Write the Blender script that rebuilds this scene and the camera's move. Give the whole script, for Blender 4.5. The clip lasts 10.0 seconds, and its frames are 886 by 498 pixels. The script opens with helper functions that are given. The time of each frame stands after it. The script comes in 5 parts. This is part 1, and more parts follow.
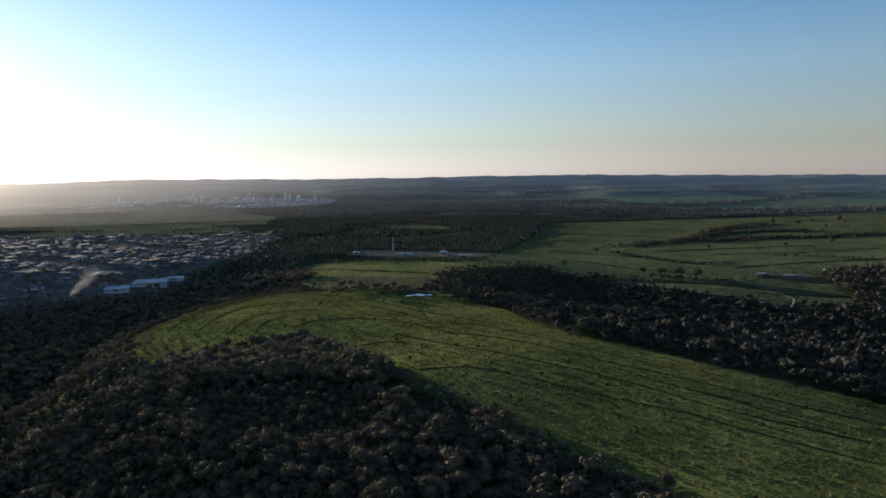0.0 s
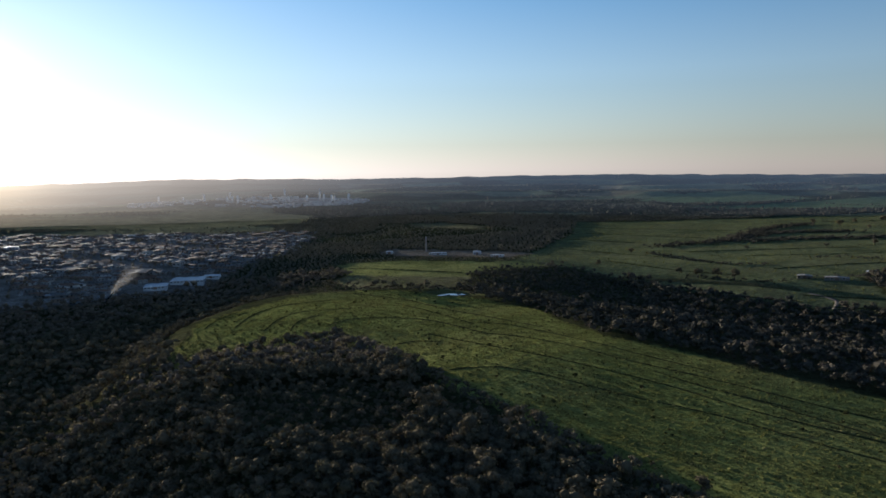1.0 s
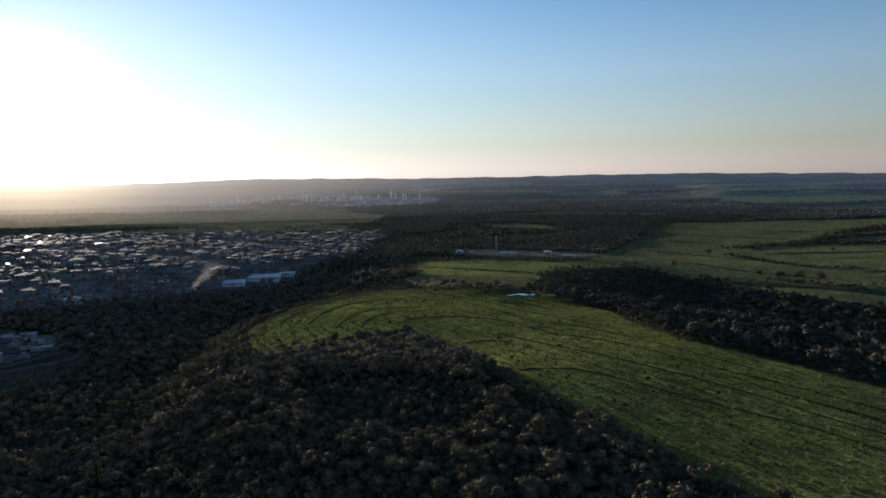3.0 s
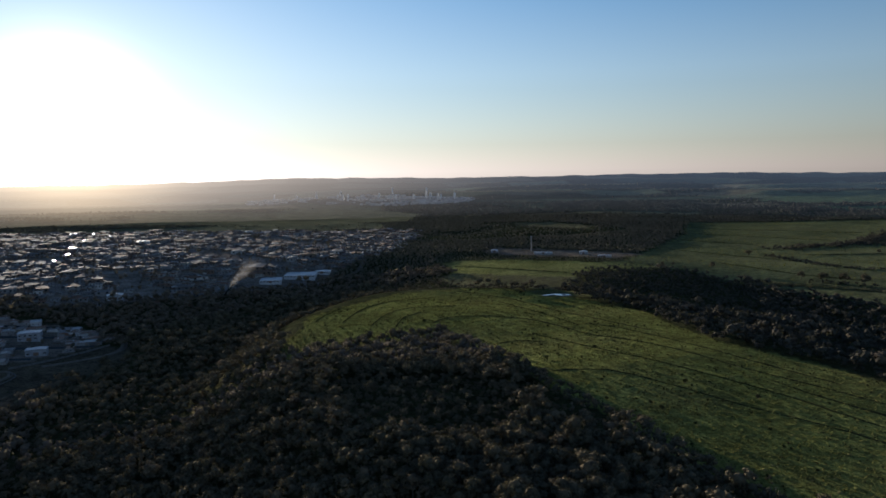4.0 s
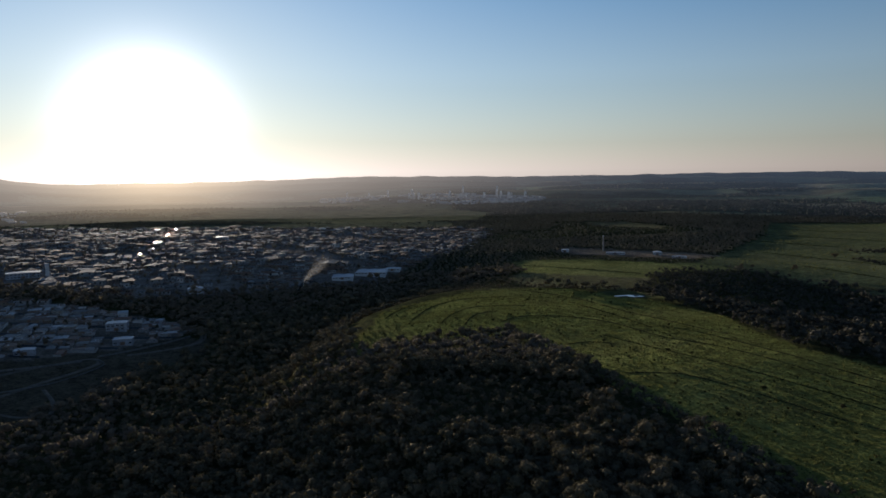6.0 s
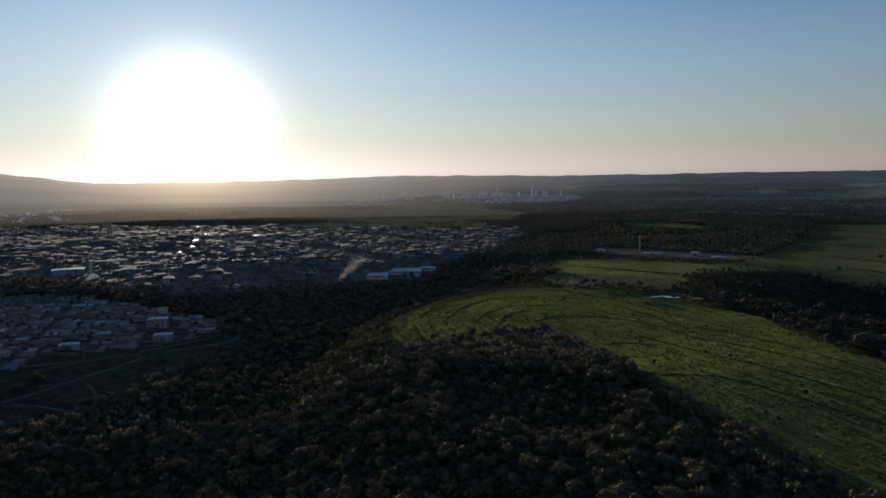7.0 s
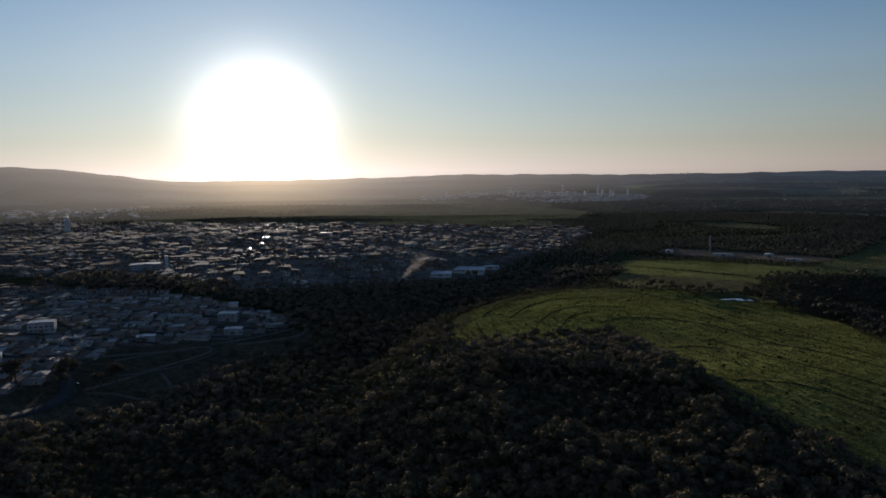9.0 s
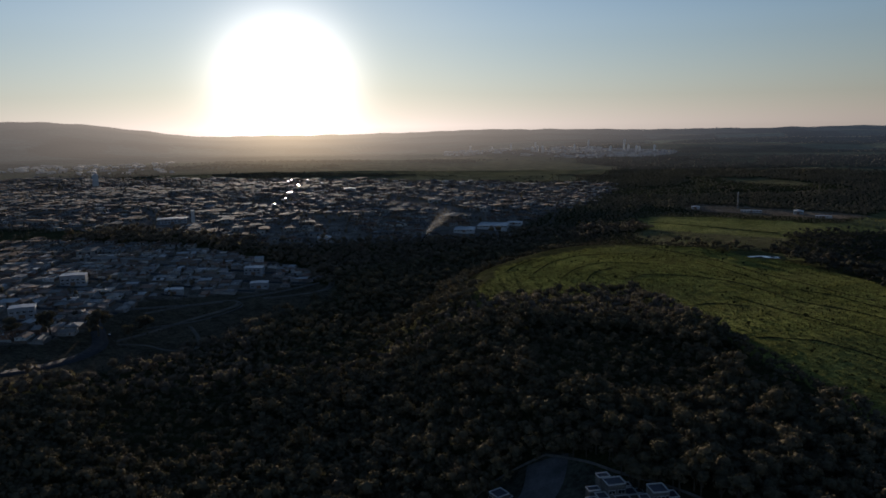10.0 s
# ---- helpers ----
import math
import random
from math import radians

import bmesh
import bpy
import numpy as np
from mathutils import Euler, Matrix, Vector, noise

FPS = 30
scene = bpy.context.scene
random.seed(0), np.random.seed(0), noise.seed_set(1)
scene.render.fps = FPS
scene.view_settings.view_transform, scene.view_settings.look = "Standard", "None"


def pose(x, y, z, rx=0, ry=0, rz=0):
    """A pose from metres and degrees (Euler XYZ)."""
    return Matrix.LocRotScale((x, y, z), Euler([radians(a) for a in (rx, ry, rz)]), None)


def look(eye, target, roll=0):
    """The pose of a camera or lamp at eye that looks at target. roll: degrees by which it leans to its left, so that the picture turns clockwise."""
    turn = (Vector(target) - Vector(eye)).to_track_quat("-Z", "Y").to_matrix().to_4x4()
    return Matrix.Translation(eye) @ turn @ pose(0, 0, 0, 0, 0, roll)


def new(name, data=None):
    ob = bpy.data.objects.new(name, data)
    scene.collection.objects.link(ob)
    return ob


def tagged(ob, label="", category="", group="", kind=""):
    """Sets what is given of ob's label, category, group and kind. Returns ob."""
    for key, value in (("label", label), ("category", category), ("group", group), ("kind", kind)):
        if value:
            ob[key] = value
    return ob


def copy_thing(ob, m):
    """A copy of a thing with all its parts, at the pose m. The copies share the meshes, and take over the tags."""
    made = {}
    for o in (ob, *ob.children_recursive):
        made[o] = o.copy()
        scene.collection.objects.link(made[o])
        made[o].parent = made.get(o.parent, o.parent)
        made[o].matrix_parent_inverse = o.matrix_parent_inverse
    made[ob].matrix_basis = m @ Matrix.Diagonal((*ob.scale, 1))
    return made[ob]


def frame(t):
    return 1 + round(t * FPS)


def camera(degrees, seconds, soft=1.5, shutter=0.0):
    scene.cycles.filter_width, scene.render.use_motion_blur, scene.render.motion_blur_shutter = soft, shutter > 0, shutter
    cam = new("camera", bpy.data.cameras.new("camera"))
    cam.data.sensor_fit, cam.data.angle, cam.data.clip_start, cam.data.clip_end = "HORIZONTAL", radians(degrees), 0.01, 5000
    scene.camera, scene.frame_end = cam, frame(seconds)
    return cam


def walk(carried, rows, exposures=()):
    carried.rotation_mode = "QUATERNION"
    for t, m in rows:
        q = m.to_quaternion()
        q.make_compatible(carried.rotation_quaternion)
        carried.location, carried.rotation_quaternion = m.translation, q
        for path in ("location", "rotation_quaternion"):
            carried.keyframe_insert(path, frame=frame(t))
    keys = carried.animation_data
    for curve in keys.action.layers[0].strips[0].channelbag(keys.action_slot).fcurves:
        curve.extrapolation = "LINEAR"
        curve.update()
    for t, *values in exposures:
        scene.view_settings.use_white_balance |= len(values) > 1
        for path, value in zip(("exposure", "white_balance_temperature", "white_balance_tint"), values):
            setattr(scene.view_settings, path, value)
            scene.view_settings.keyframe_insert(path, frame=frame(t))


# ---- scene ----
cam = camera(63.4, 10.0, soft=1.65)
K = 1.6  # metres for one unit of the plan
EYE = Vector((0, 0, 70 * K))
# seconds, heading to the left, pitch, lean
PATH = [
    (0.0, 0.08, -6.2, -0.74), (0.5, 1.37, -6.2, -0.79), (1.0, 2.73, -6.19, -0.81), (1.5, 4.14, -6.17, -0.85), (2.0, 5.53, -6.17, -0.88),
    (2.5, 6.95, -6.16, -0.92), (4.0, 11.14, -6.17, -0.94), (4.5, 12.54, -6.18, -0.92), (5.0, 13.94, -6.18, -0.9), (5.5, 15.35, -6.19, -0.88),
    (7.0, 19.51, -6.22, -0.88), (7.5, 20.91, -6.23, -0.89), (8.0, 22.28, -6.24, -0.88), (8.5, 23.6, -6.24, -0.87), (9.0, 24.62, -6.25, -0.87),
    (9.5, 25.68, -7.51, -0.88), (10.0, 26.56, -9.76, -0.91),
]


def heading(yaw, pitch):
    a, b = radians(yaw), radians(pitch)
    return Vector((-math.sin(a) * math.cos(b), math.cos(a) * math.cos(b), math.sin(b)))


walk(cam, [(t, look(EYE, EYE + heading(yaw, pitch), roll)) for t, yaw, pitch, roll in PATH],
     exposures=[(t, stops, 5570 + 32 * t, 16 + 0.4 * t) for t, stops in ((0.0, 1.54), (2.5, 1.47), (4.0, 1.31), (5.0, 1.12), (7.5, 0.78), (10.0, 0.62))])

# ---- sun and sky ----
SUN_AZ, SUN_EL = 38.5, 3.4
SUN_WAY = heading(SUN_AZ, SUN_EL)
sun = new("sun", bpy.data.lights.new("sun", "SUN"))
sun.data.energy, sun.data.angle, sun.data.color = 4.2, radians(0.6), (1.0, 0.86, 0.62)
sun.matrix_world = look(SUN_WAY * 100, (0, 0, 0))
world = bpy.data.worlds.new("evening_sky")
scene.world = world
world.use_nodes = True
wn, wl = world.node_tree.nodes, world.node_tree.links
sky = wn.new("ShaderNodeTexSky")
sky.sky_type, sky.sun_disc = "NISHITA", False
sky.sun_elevation, sky.sun_rotation = radians(SUN_EL), radians(-SUN_AZ)
sky.altitude, sky.air_density, sky.dust_density, sky.ozone_density = 600, 1.0, 0.05, 2.4
pale = wn.new("ShaderNodeHueSaturation")
wl.new(sky.outputs[0], pale.inputs["Color"])
# the bright haze round the low sun
coords, toward = wn.new("ShaderNodeTexCoord"), wn.new("ShaderNodeVectorMath")
height, paler = wn.new("ShaderNodeSeparateXYZ"), wn.new("ShaderNodeMapRange")
wl.new(coords.outputs["Generated"], height.inputs[0])
wl.new(height.outputs["Z"], paler.inputs["Value"])
paler.inputs["From Max"].default_value = 0.22
paler.inputs["To Min"].default_value, paler.inputs["To Max"].default_value = 0.42, 1.0
wl.new(paler.outputs["Result"], pale.inputs["Saturation"])
toward.operation = "DOT_PRODUCT"
toward.inputs[1].default_value = SUN_WAY
wl.new(coords.outputs["Generated"], toward.inputs[0])
# dimmer along the horizon away from the sun
low, away, dim = wn.new("ShaderNodeMapRange"), wn.new("ShaderNodeMapRange"), wn.new("ShaderNodeMath")
wl.new(height.outputs["Z"], low.inputs["Value"])
low.inputs["From Max"].default_value, low.inputs["To Min"].default_value, low.inputs["To Max"].default_value = 0.13, 0.36, 0.08
wl.new(toward.outputs["Value"], away.inputs["Value"])
away.inputs["From Min"].default_value, away.inputs["From Max"].default_value = 0.5, 0.95
away.inputs["To Min"].default_value, away.inputs["To Max"].default_value = 1.0, 0.5
dim.operation = "MULTIPLY"
wl.new(low.outputs["Result"], dim.inputs[0])
wl.new(away.outputs["Result"], dim.inputs[1])
level = wn.new("ShaderNodeMath")
level.operation = "SUBTRACT"
level.inputs[0].default_value = 1.0
wl.new(dim.outputs[0], level.inputs[1])
wl.new(level.outputs[0], pale.inputs["Value"])
last = pale.outputs[0]
for narrow, light in ((430, (17, 15.5, 12.5, 1)), (40, (1.05, 0.9, 0.42, 1)), (8, (0.95, 0.91, 0.7, 1))):
    near_sun, halo = wn.new("ShaderNodeMath"), wn.new("ShaderNodeMix")
    near_sun.operation = "POWER"
    near_sun.inputs[1].default_value = narrow
    near_sun.use_clamp = True
    halo.data_type, halo.blend_type = "RGBA", "ADD"
    halo.inputs[7].default_value = light
    wl.new(toward.outputs["Value"], near_sun.inputs[0])
    wl.new(near_sun.outputs[0], halo.inputs[0])
    wl.new(last, halo.inputs[6])
    last = halo.outputs[2]
wl.new(last, wn["Background"].inputs[0])
wn["Background"].inputs[1].default_value = 0.088

# ---- materials ----


class Nodes:
    """A node material with shorthand for its nodes and links."""

    def __init__(self, name):
        self.mat = bpy.data.materials.new(name)
        self.mat.use_nodes = True
        self.tree = self.mat.node_tree
        self.shader = self.tree.nodes["Principled BSDF"]
        self.out = self.tree.nodes["Material Output"]

    def add(self, kind, **values):
        n = self.tree.nodes.new("ShaderNode" + kind)
        for key, value in values.items():
            n.inputs[key.replace("_", " ")].default_value = value
        return n

    def link(self, a, b):
        self.tree.links.new(a, b)

    def noise(self, scale, detail=4.0, rough=0.6, coords=None):
        n = self.add("TexNoise", Scale=scale, Detail=detail, Roughness=rough)
        if coords is None:
            coords = self.add("NewGeometry").outputs["Position"]
        self.link(coords, n.inputs["Vector"])
        return n.outputs["Fac"]

    def span(self, value, lo, hi, frm=0.3, to=0.7):
        n = self.add("MapRange")
        self.link(value, n.inputs["Value"])
        n.inputs["From Min"].default_value, n.inputs["From Max"].default_value = frm, to
        n.inputs["To Min"].default_value, n.inputs["To Max"].default_value = lo, hi
        return n.outputs["Result"]

    def times(self, colour, factor):
        n = self.tree.nodes.new("ShaderNodeVectorMath")
        n.operation = "SCALE"
        self.link(colour, n.inputs[0])
        self.link(factor, n.inputs["Scale"])
        return n.outputs[0]

    def math(self, op, a, b):
        n = self.tree.nodes.new("ShaderNodeMath")
        n.operation = op
        for k, v in enumerate((a, b)):
            if isinstance(v, (int, float)):
                n.inputs[k].default_value = v
            else:
                self.link(v, n.inputs[k])
        return n.outputs[0]

    def mix(self, fac, a, b):
        n = self.tree.nodes.new("ShaderNodeMix")
        n.data_type = "RGBA"
        if isinstance(fac, (int, float)):
            n.inputs[0].default_value = fac
        else:
            self.link(fac, n.inputs[0])
        for k, v in ((6, a), (7, b)):
            if isinstance(v, tuple):
                n.inputs[k].default_value = (*v, 1)
            else:
                self.link(v, n.inputs[k])
        return n.outputs[2]

    def ramp(self, value, stops):
        n = self.tree.nodes.new("ShaderNodeValToRGB")
        ramp = n.color_ramp
        ramp.interpolation = "CONSTANT"
        while len(ramp.elements) < len(stops):
            ramp.elements.new(1.0)
        for e, (at, colour) in zip(ramp.elements, stops):
            e.position, e.color = at, (*colour, 1)
        self.link(value, n.inputs[0])
        return n.outputs[0]

    def bump(self, height, strength, distance):
        n = self.add("Bump", Strength=strength, Distance=distance)
        self.link(height, n.inputs["Height"])
        self.link(n.outputs[0], self.shader.inputs["Normal"])

    def done(self, colour=None, rough=0.8, spec=0.2):
        if isinstance(colour, tuple):
            self.shader.inputs["Base Color"].default_value = (*colour, 1)
        elif colour is not None:
            self.link(colour, self.shader.inputs["Base Color"])
        self.shader.inputs["Roughness"].default_value = rough
        self.shader.inputs["Specular IOR Level"].default_value = spec
        return self.mat


def plain(name, colour, rough=0.8, spec=0.2, scale=0.6, spread=0.25, relief=0.0):
    """A weathered surface: the colour with stains and grain."""
    m = Nodes(name)
    c = m.mix(m.span(m.noise(scale), 0, 1), tuple(k * (1 - spread) for k in colour), tuple(min(k * (1 + spread), 0.95) for k in colour))
    c = m.times(c, m.span(m.noise(scale * 9, 3), 0.82, 1.15))
    if relief:
        m.bump(m.noise(scale * 12), 0.5, relief)
    return m.done(c, rough, spec)


def painted(name, stops, rough=0.8, spec=0.2, dirt=0.35):
    """One of several house colours, chosen at random for each object, with streaks and stains."""
    m = Nodes(name)
    pick = m.add("ObjectInfo").outputs["Random"]
    c = m.ramp(pick, stops)
    c = m.times(c, m.span(m.noise(0.5), 1 - dirt, 1.05))
    c = m.times(c, m.span(m.noise(4.0, 3), 0.85, 1.1))
    return m.done(c, rough, spec)


def by_island(name, stops, rough=0.5, spec=0.5):
    """House colours for joined far houses, one for each loose piece."""
    m = Nodes(name)
    c = m.ramp(m.add("NewGeometry").outputs["Random Per Island"], stops)
    c = m.times(c, m.span(m.noise(0.4), 0.7, 1.05))
    return m.done(c, rough, spec)


def foliage(name, dark, light, dry, through_light=0.15, haze_sheen=0.0):
    """Leaves: tint by tree, by leaf and by patch, light shining through them."""
    m = Nodes(name)
    tint = m.add("Attribute")
    tint.attribute_name = "tint"
    leaf = m.add("NewGeometry").outputs["Random Per Island"]
    per_tree = m.math("FRACT", m.math("ADD", tint.outputs["Fac"], m.add("ObjectInfo").outputs["Random"]), 0)
    c = m.mix(per_tree, dark, light)
    c = m.mix(m.span(m.noise(0.02, 3), 0, 0.6), c, dry)
    c = m.mix(m.math("GREATER_THAN", per_tree, 0.93), c, dry)
    c = m.times(c, m.span(leaf, 0.8, 1.2, 0, 1))
    m.done(c, 1.0, 0.0)
    # warm sheen imitates a veil of haze on the leaves
    m.shader.inputs["Sheen Weight"].default_value = haze_sheen
    m.shader.inputs["Sheen Roughness"].default_value = 0.5
    m.shader.inputs["Sheen Tint"].default_value = (0.9, 0.78, 0.66, 1)
    m.bump(m.noise(1.6, 4, 0.7), 0.7, 0.35)
    glow = m.add("BsdfTranslucent")
    m.link(m.mix(0.5, c, (0.12, 0.11, 0.02)), glow.inputs["Color"])
    both = m.add("MixShader", Fac=through_light)
    m.link(m.shader.outputs[0], both.inputs[1])
    m.link(glow.outputs[0], both.inputs[2])
    m.link(both.outputs[0], m.out.inputs["Surface"])
    return m.mat


def land_material():
    """Ground: the land cover with tufts, worn soil and mottling."""
    m = Nodes("land")
    cover = m.add("Attribute")
    cover.attribute_name = "cover"
    c = m.times(cover.outputs["Color"], m.span(m.noise(0.022, 5), 0.7, 1.3))
    c = m.times(c, m.span(m.noise(0.12, 4, 0.7), 0.6, 1.4))
    c = m.times(c, m.span(m.noise(0.5, 6, 0.75), 0.4, 1.6))
    soil = m.span(m.noise(0.07, 5, 0.65), 0, 0.5, 0.58, 0.75)
    c = m.mix(soil, c, (0.085, 0.075, 0.035))
    dry = m.span(m.noise(0.008, 3, 0.5), 0, 0.34, 0.48, 0.62)
    c = m.mix(dry, c, m.mix(0.5, c, (0.15, 0.125, 0.07)))
    m.bump(m.noise(0.45, 7, 0.72), 0.9, 1.4)
    return m.done(c, 1.0, 0.0)


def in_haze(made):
    """Turns a material into far distance: emission paints lit evening haze over its colour, more so with distance and
    towards the sun.
    """
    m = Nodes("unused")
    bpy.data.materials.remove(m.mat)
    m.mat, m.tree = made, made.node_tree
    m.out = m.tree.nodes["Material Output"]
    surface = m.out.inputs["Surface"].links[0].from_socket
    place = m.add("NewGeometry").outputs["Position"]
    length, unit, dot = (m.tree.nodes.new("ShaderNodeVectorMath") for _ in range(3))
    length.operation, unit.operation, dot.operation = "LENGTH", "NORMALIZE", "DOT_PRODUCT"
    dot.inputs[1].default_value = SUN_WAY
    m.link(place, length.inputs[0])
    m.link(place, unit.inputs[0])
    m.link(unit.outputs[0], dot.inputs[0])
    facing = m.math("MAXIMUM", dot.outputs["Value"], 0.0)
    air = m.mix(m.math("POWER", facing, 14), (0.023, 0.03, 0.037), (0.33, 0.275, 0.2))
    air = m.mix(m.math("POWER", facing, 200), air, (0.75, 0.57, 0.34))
    # the haze is emitted by the surface itself
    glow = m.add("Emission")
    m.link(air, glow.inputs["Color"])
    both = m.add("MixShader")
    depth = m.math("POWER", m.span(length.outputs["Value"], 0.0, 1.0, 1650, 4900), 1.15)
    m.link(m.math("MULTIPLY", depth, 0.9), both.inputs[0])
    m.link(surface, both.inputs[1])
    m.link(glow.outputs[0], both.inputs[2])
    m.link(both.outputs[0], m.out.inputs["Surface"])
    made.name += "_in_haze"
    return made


LAND = land_material()
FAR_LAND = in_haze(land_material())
LEAF = foliage("leaves", (0.076, 0.066, 0.043), (0.104, 0.09, 0.058), (0.128, 0.099, 0.066), 0.08, 0.03)
# distant leaves, base colour paled to stand for haze over the woods
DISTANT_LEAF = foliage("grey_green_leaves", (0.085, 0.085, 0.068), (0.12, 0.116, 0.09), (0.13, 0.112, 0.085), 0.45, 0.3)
# leaf colour darkened to hold the valley's shade; hedges and garden trees share it
SHADE_LEAF = foliage("riverside_leaves", (0.047, 0.045, 0.036), (0.07, 0.065, 0.05), (0.085, 0.071, 0.055), 0.1, 0.02)
# valley and town trees: base colour lightened where haze would lift them
VALLEY_LEAF = foliage("valley_leaves", (0.108, 0.087, 0.066), (0.142, 0.115, 0.087), (0.155, 0.12, 0.09), 0.25, 0.12)
FAR_LEAF = in_haze(foliage("far_leaves", (0.04, 0.044, 0.032), (0.07, 0.07, 0.048), (0.08, 0.07, 0.05), haze_sheen=0.3))
LEAF_PALE = foliage("pale_leaves", (0.13, 0.115, 0.085), (0.16, 0.14, 0.1), (0.15, 0.12, 0.09))
GRASS = foliage("grass_blades", (0.098, 0.108, 0.03), (0.168, 0.178, 0.05), (0.21, 0.185, 0.066), 0.3)
# coarse grass, colour darkened so the contour banks carry their shade
COARSE = foliage("coarse_grass", (0.022, 0.027, 0.011), (0.038, 0.042, 0.017), (0.05, 0.042, 0.024), 0.1)
BARK = plain("bark", (0.09, 0.075, 0.06), 0.9, 0.1, 3.0, 0.3)
WALLS = painted("house_walls", [(0, (0.55, 0.54, 0.54)), (0.14, (0.24, 0.23, 0.23)), (0.4, (0.28, 0.22, 0.18)), (0.56, (0.36, 0.35, 0.36)), (0.72, (0.3, 0.275, 0.24)), (0.88, (0.22, 0.13, 0.095))], 0.9, 0.05)
ROOFS = painted("house_roofs", [(0, (0.19, 0.183, 0.18)), (0.25, (0.2, 0.115, 0.082)), (0.5, (0.24, 0.235, 0.235)), (0.64, (0.17, 0.11, 0.085)), (0.84, (0.42, 0.42, 0.43)), (0.93, (0.2, 0.19, 0.18))], 0.7, 0.25)
# city walls and roofs carry haze painted in as emission
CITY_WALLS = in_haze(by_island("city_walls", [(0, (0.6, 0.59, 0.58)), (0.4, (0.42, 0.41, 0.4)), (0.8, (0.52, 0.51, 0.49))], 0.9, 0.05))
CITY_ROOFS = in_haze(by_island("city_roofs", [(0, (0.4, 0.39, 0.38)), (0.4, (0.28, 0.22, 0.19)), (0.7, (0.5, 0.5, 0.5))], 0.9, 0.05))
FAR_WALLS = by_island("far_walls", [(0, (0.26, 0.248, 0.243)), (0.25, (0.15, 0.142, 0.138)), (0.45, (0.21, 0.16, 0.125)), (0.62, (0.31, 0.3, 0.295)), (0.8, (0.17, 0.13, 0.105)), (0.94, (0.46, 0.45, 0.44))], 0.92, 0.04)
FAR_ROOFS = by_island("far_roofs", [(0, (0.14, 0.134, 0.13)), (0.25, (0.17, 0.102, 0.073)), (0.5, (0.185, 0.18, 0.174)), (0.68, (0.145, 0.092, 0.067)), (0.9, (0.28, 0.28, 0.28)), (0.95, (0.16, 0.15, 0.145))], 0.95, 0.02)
# tower plaster, brightened by the same emitted haze
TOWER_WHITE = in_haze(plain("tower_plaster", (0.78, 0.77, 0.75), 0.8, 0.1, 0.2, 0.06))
WHITE = plain("white_paint", (0.42, 0.42, 0.43), 0.6, 0.3, 0.5, 0.08)
PALE_PLASTER = plain("pale_plaster", (0.26, 0.27, 0.3), 0.9, 0.05, 0.25, 0.25)
METAL_ROOF = plain("white_metal_roof", (0.34, 0.36, 0.4), 0.5, 0.3, 0.3, 0.1)
BRIGHT_METAL = plain("bare_metal_roof", (0.6, 0.6, 0.6), 0.2, 0.8, 0.2, 0.1)
GLASS_DARK = plain("window_glass", (0.02, 0.025, 0.03), 0.08, 0.8, 0.3, 0.1)
DOOR = plain("door_paint", (0.16, 0.1, 0.07), 0.6, 0.3, 2.0)
ASPHALT = plain("asphalt", (0.05, 0.05, 0.054), 0.95, 0.05, 0.4, 0.25)
CONCRETE = plain("concrete", (0.24, 0.23, 0.22), 0.9, 0.1, 0.35, 0.25)
DIRT = plain("packed_earth", (0.12, 0.104, 0.086), 0.95, 0.05, 0.15, 0.25)
CAR_PAINT = painted("car_paint", [(0, (0.7, 0.7, 0.7)), (0.4, (0.05, 0.05, 0.06)), (0.6, (0.4, 0.4, 0.42)), (0.8, (0.35, 0.05, 0.04))], 0.25, 0.6, 0.05)
RUBBER = plain("tyre_rubber", (0.02, 0.02, 0.02), 0.9, 0.1)
CROP = foliage("pale_crop", (0.1, 0.11, 0.06), (0.16, 0.16, 0.09), (0.17, 0.15, 0.1), 0.2)
FENCE_WOOD = plain("weathered_wood", (0.2, 0.17, 0.14), 0.9, 0.1, 2.0)

# ---- the lie of the land ----


def sstep(a, b, x):
    k = np.clip((x - a) / (b - a), 0, 1)
    return k * k * (3 - 2 * k)


def spur(x, y):
    u, v = -0.6225 * x + 0.7826 * y, 0.7826 * x + 0.6225 * y
    return u, np.hypot(np.maximum(u - 312, 0), v - 173)


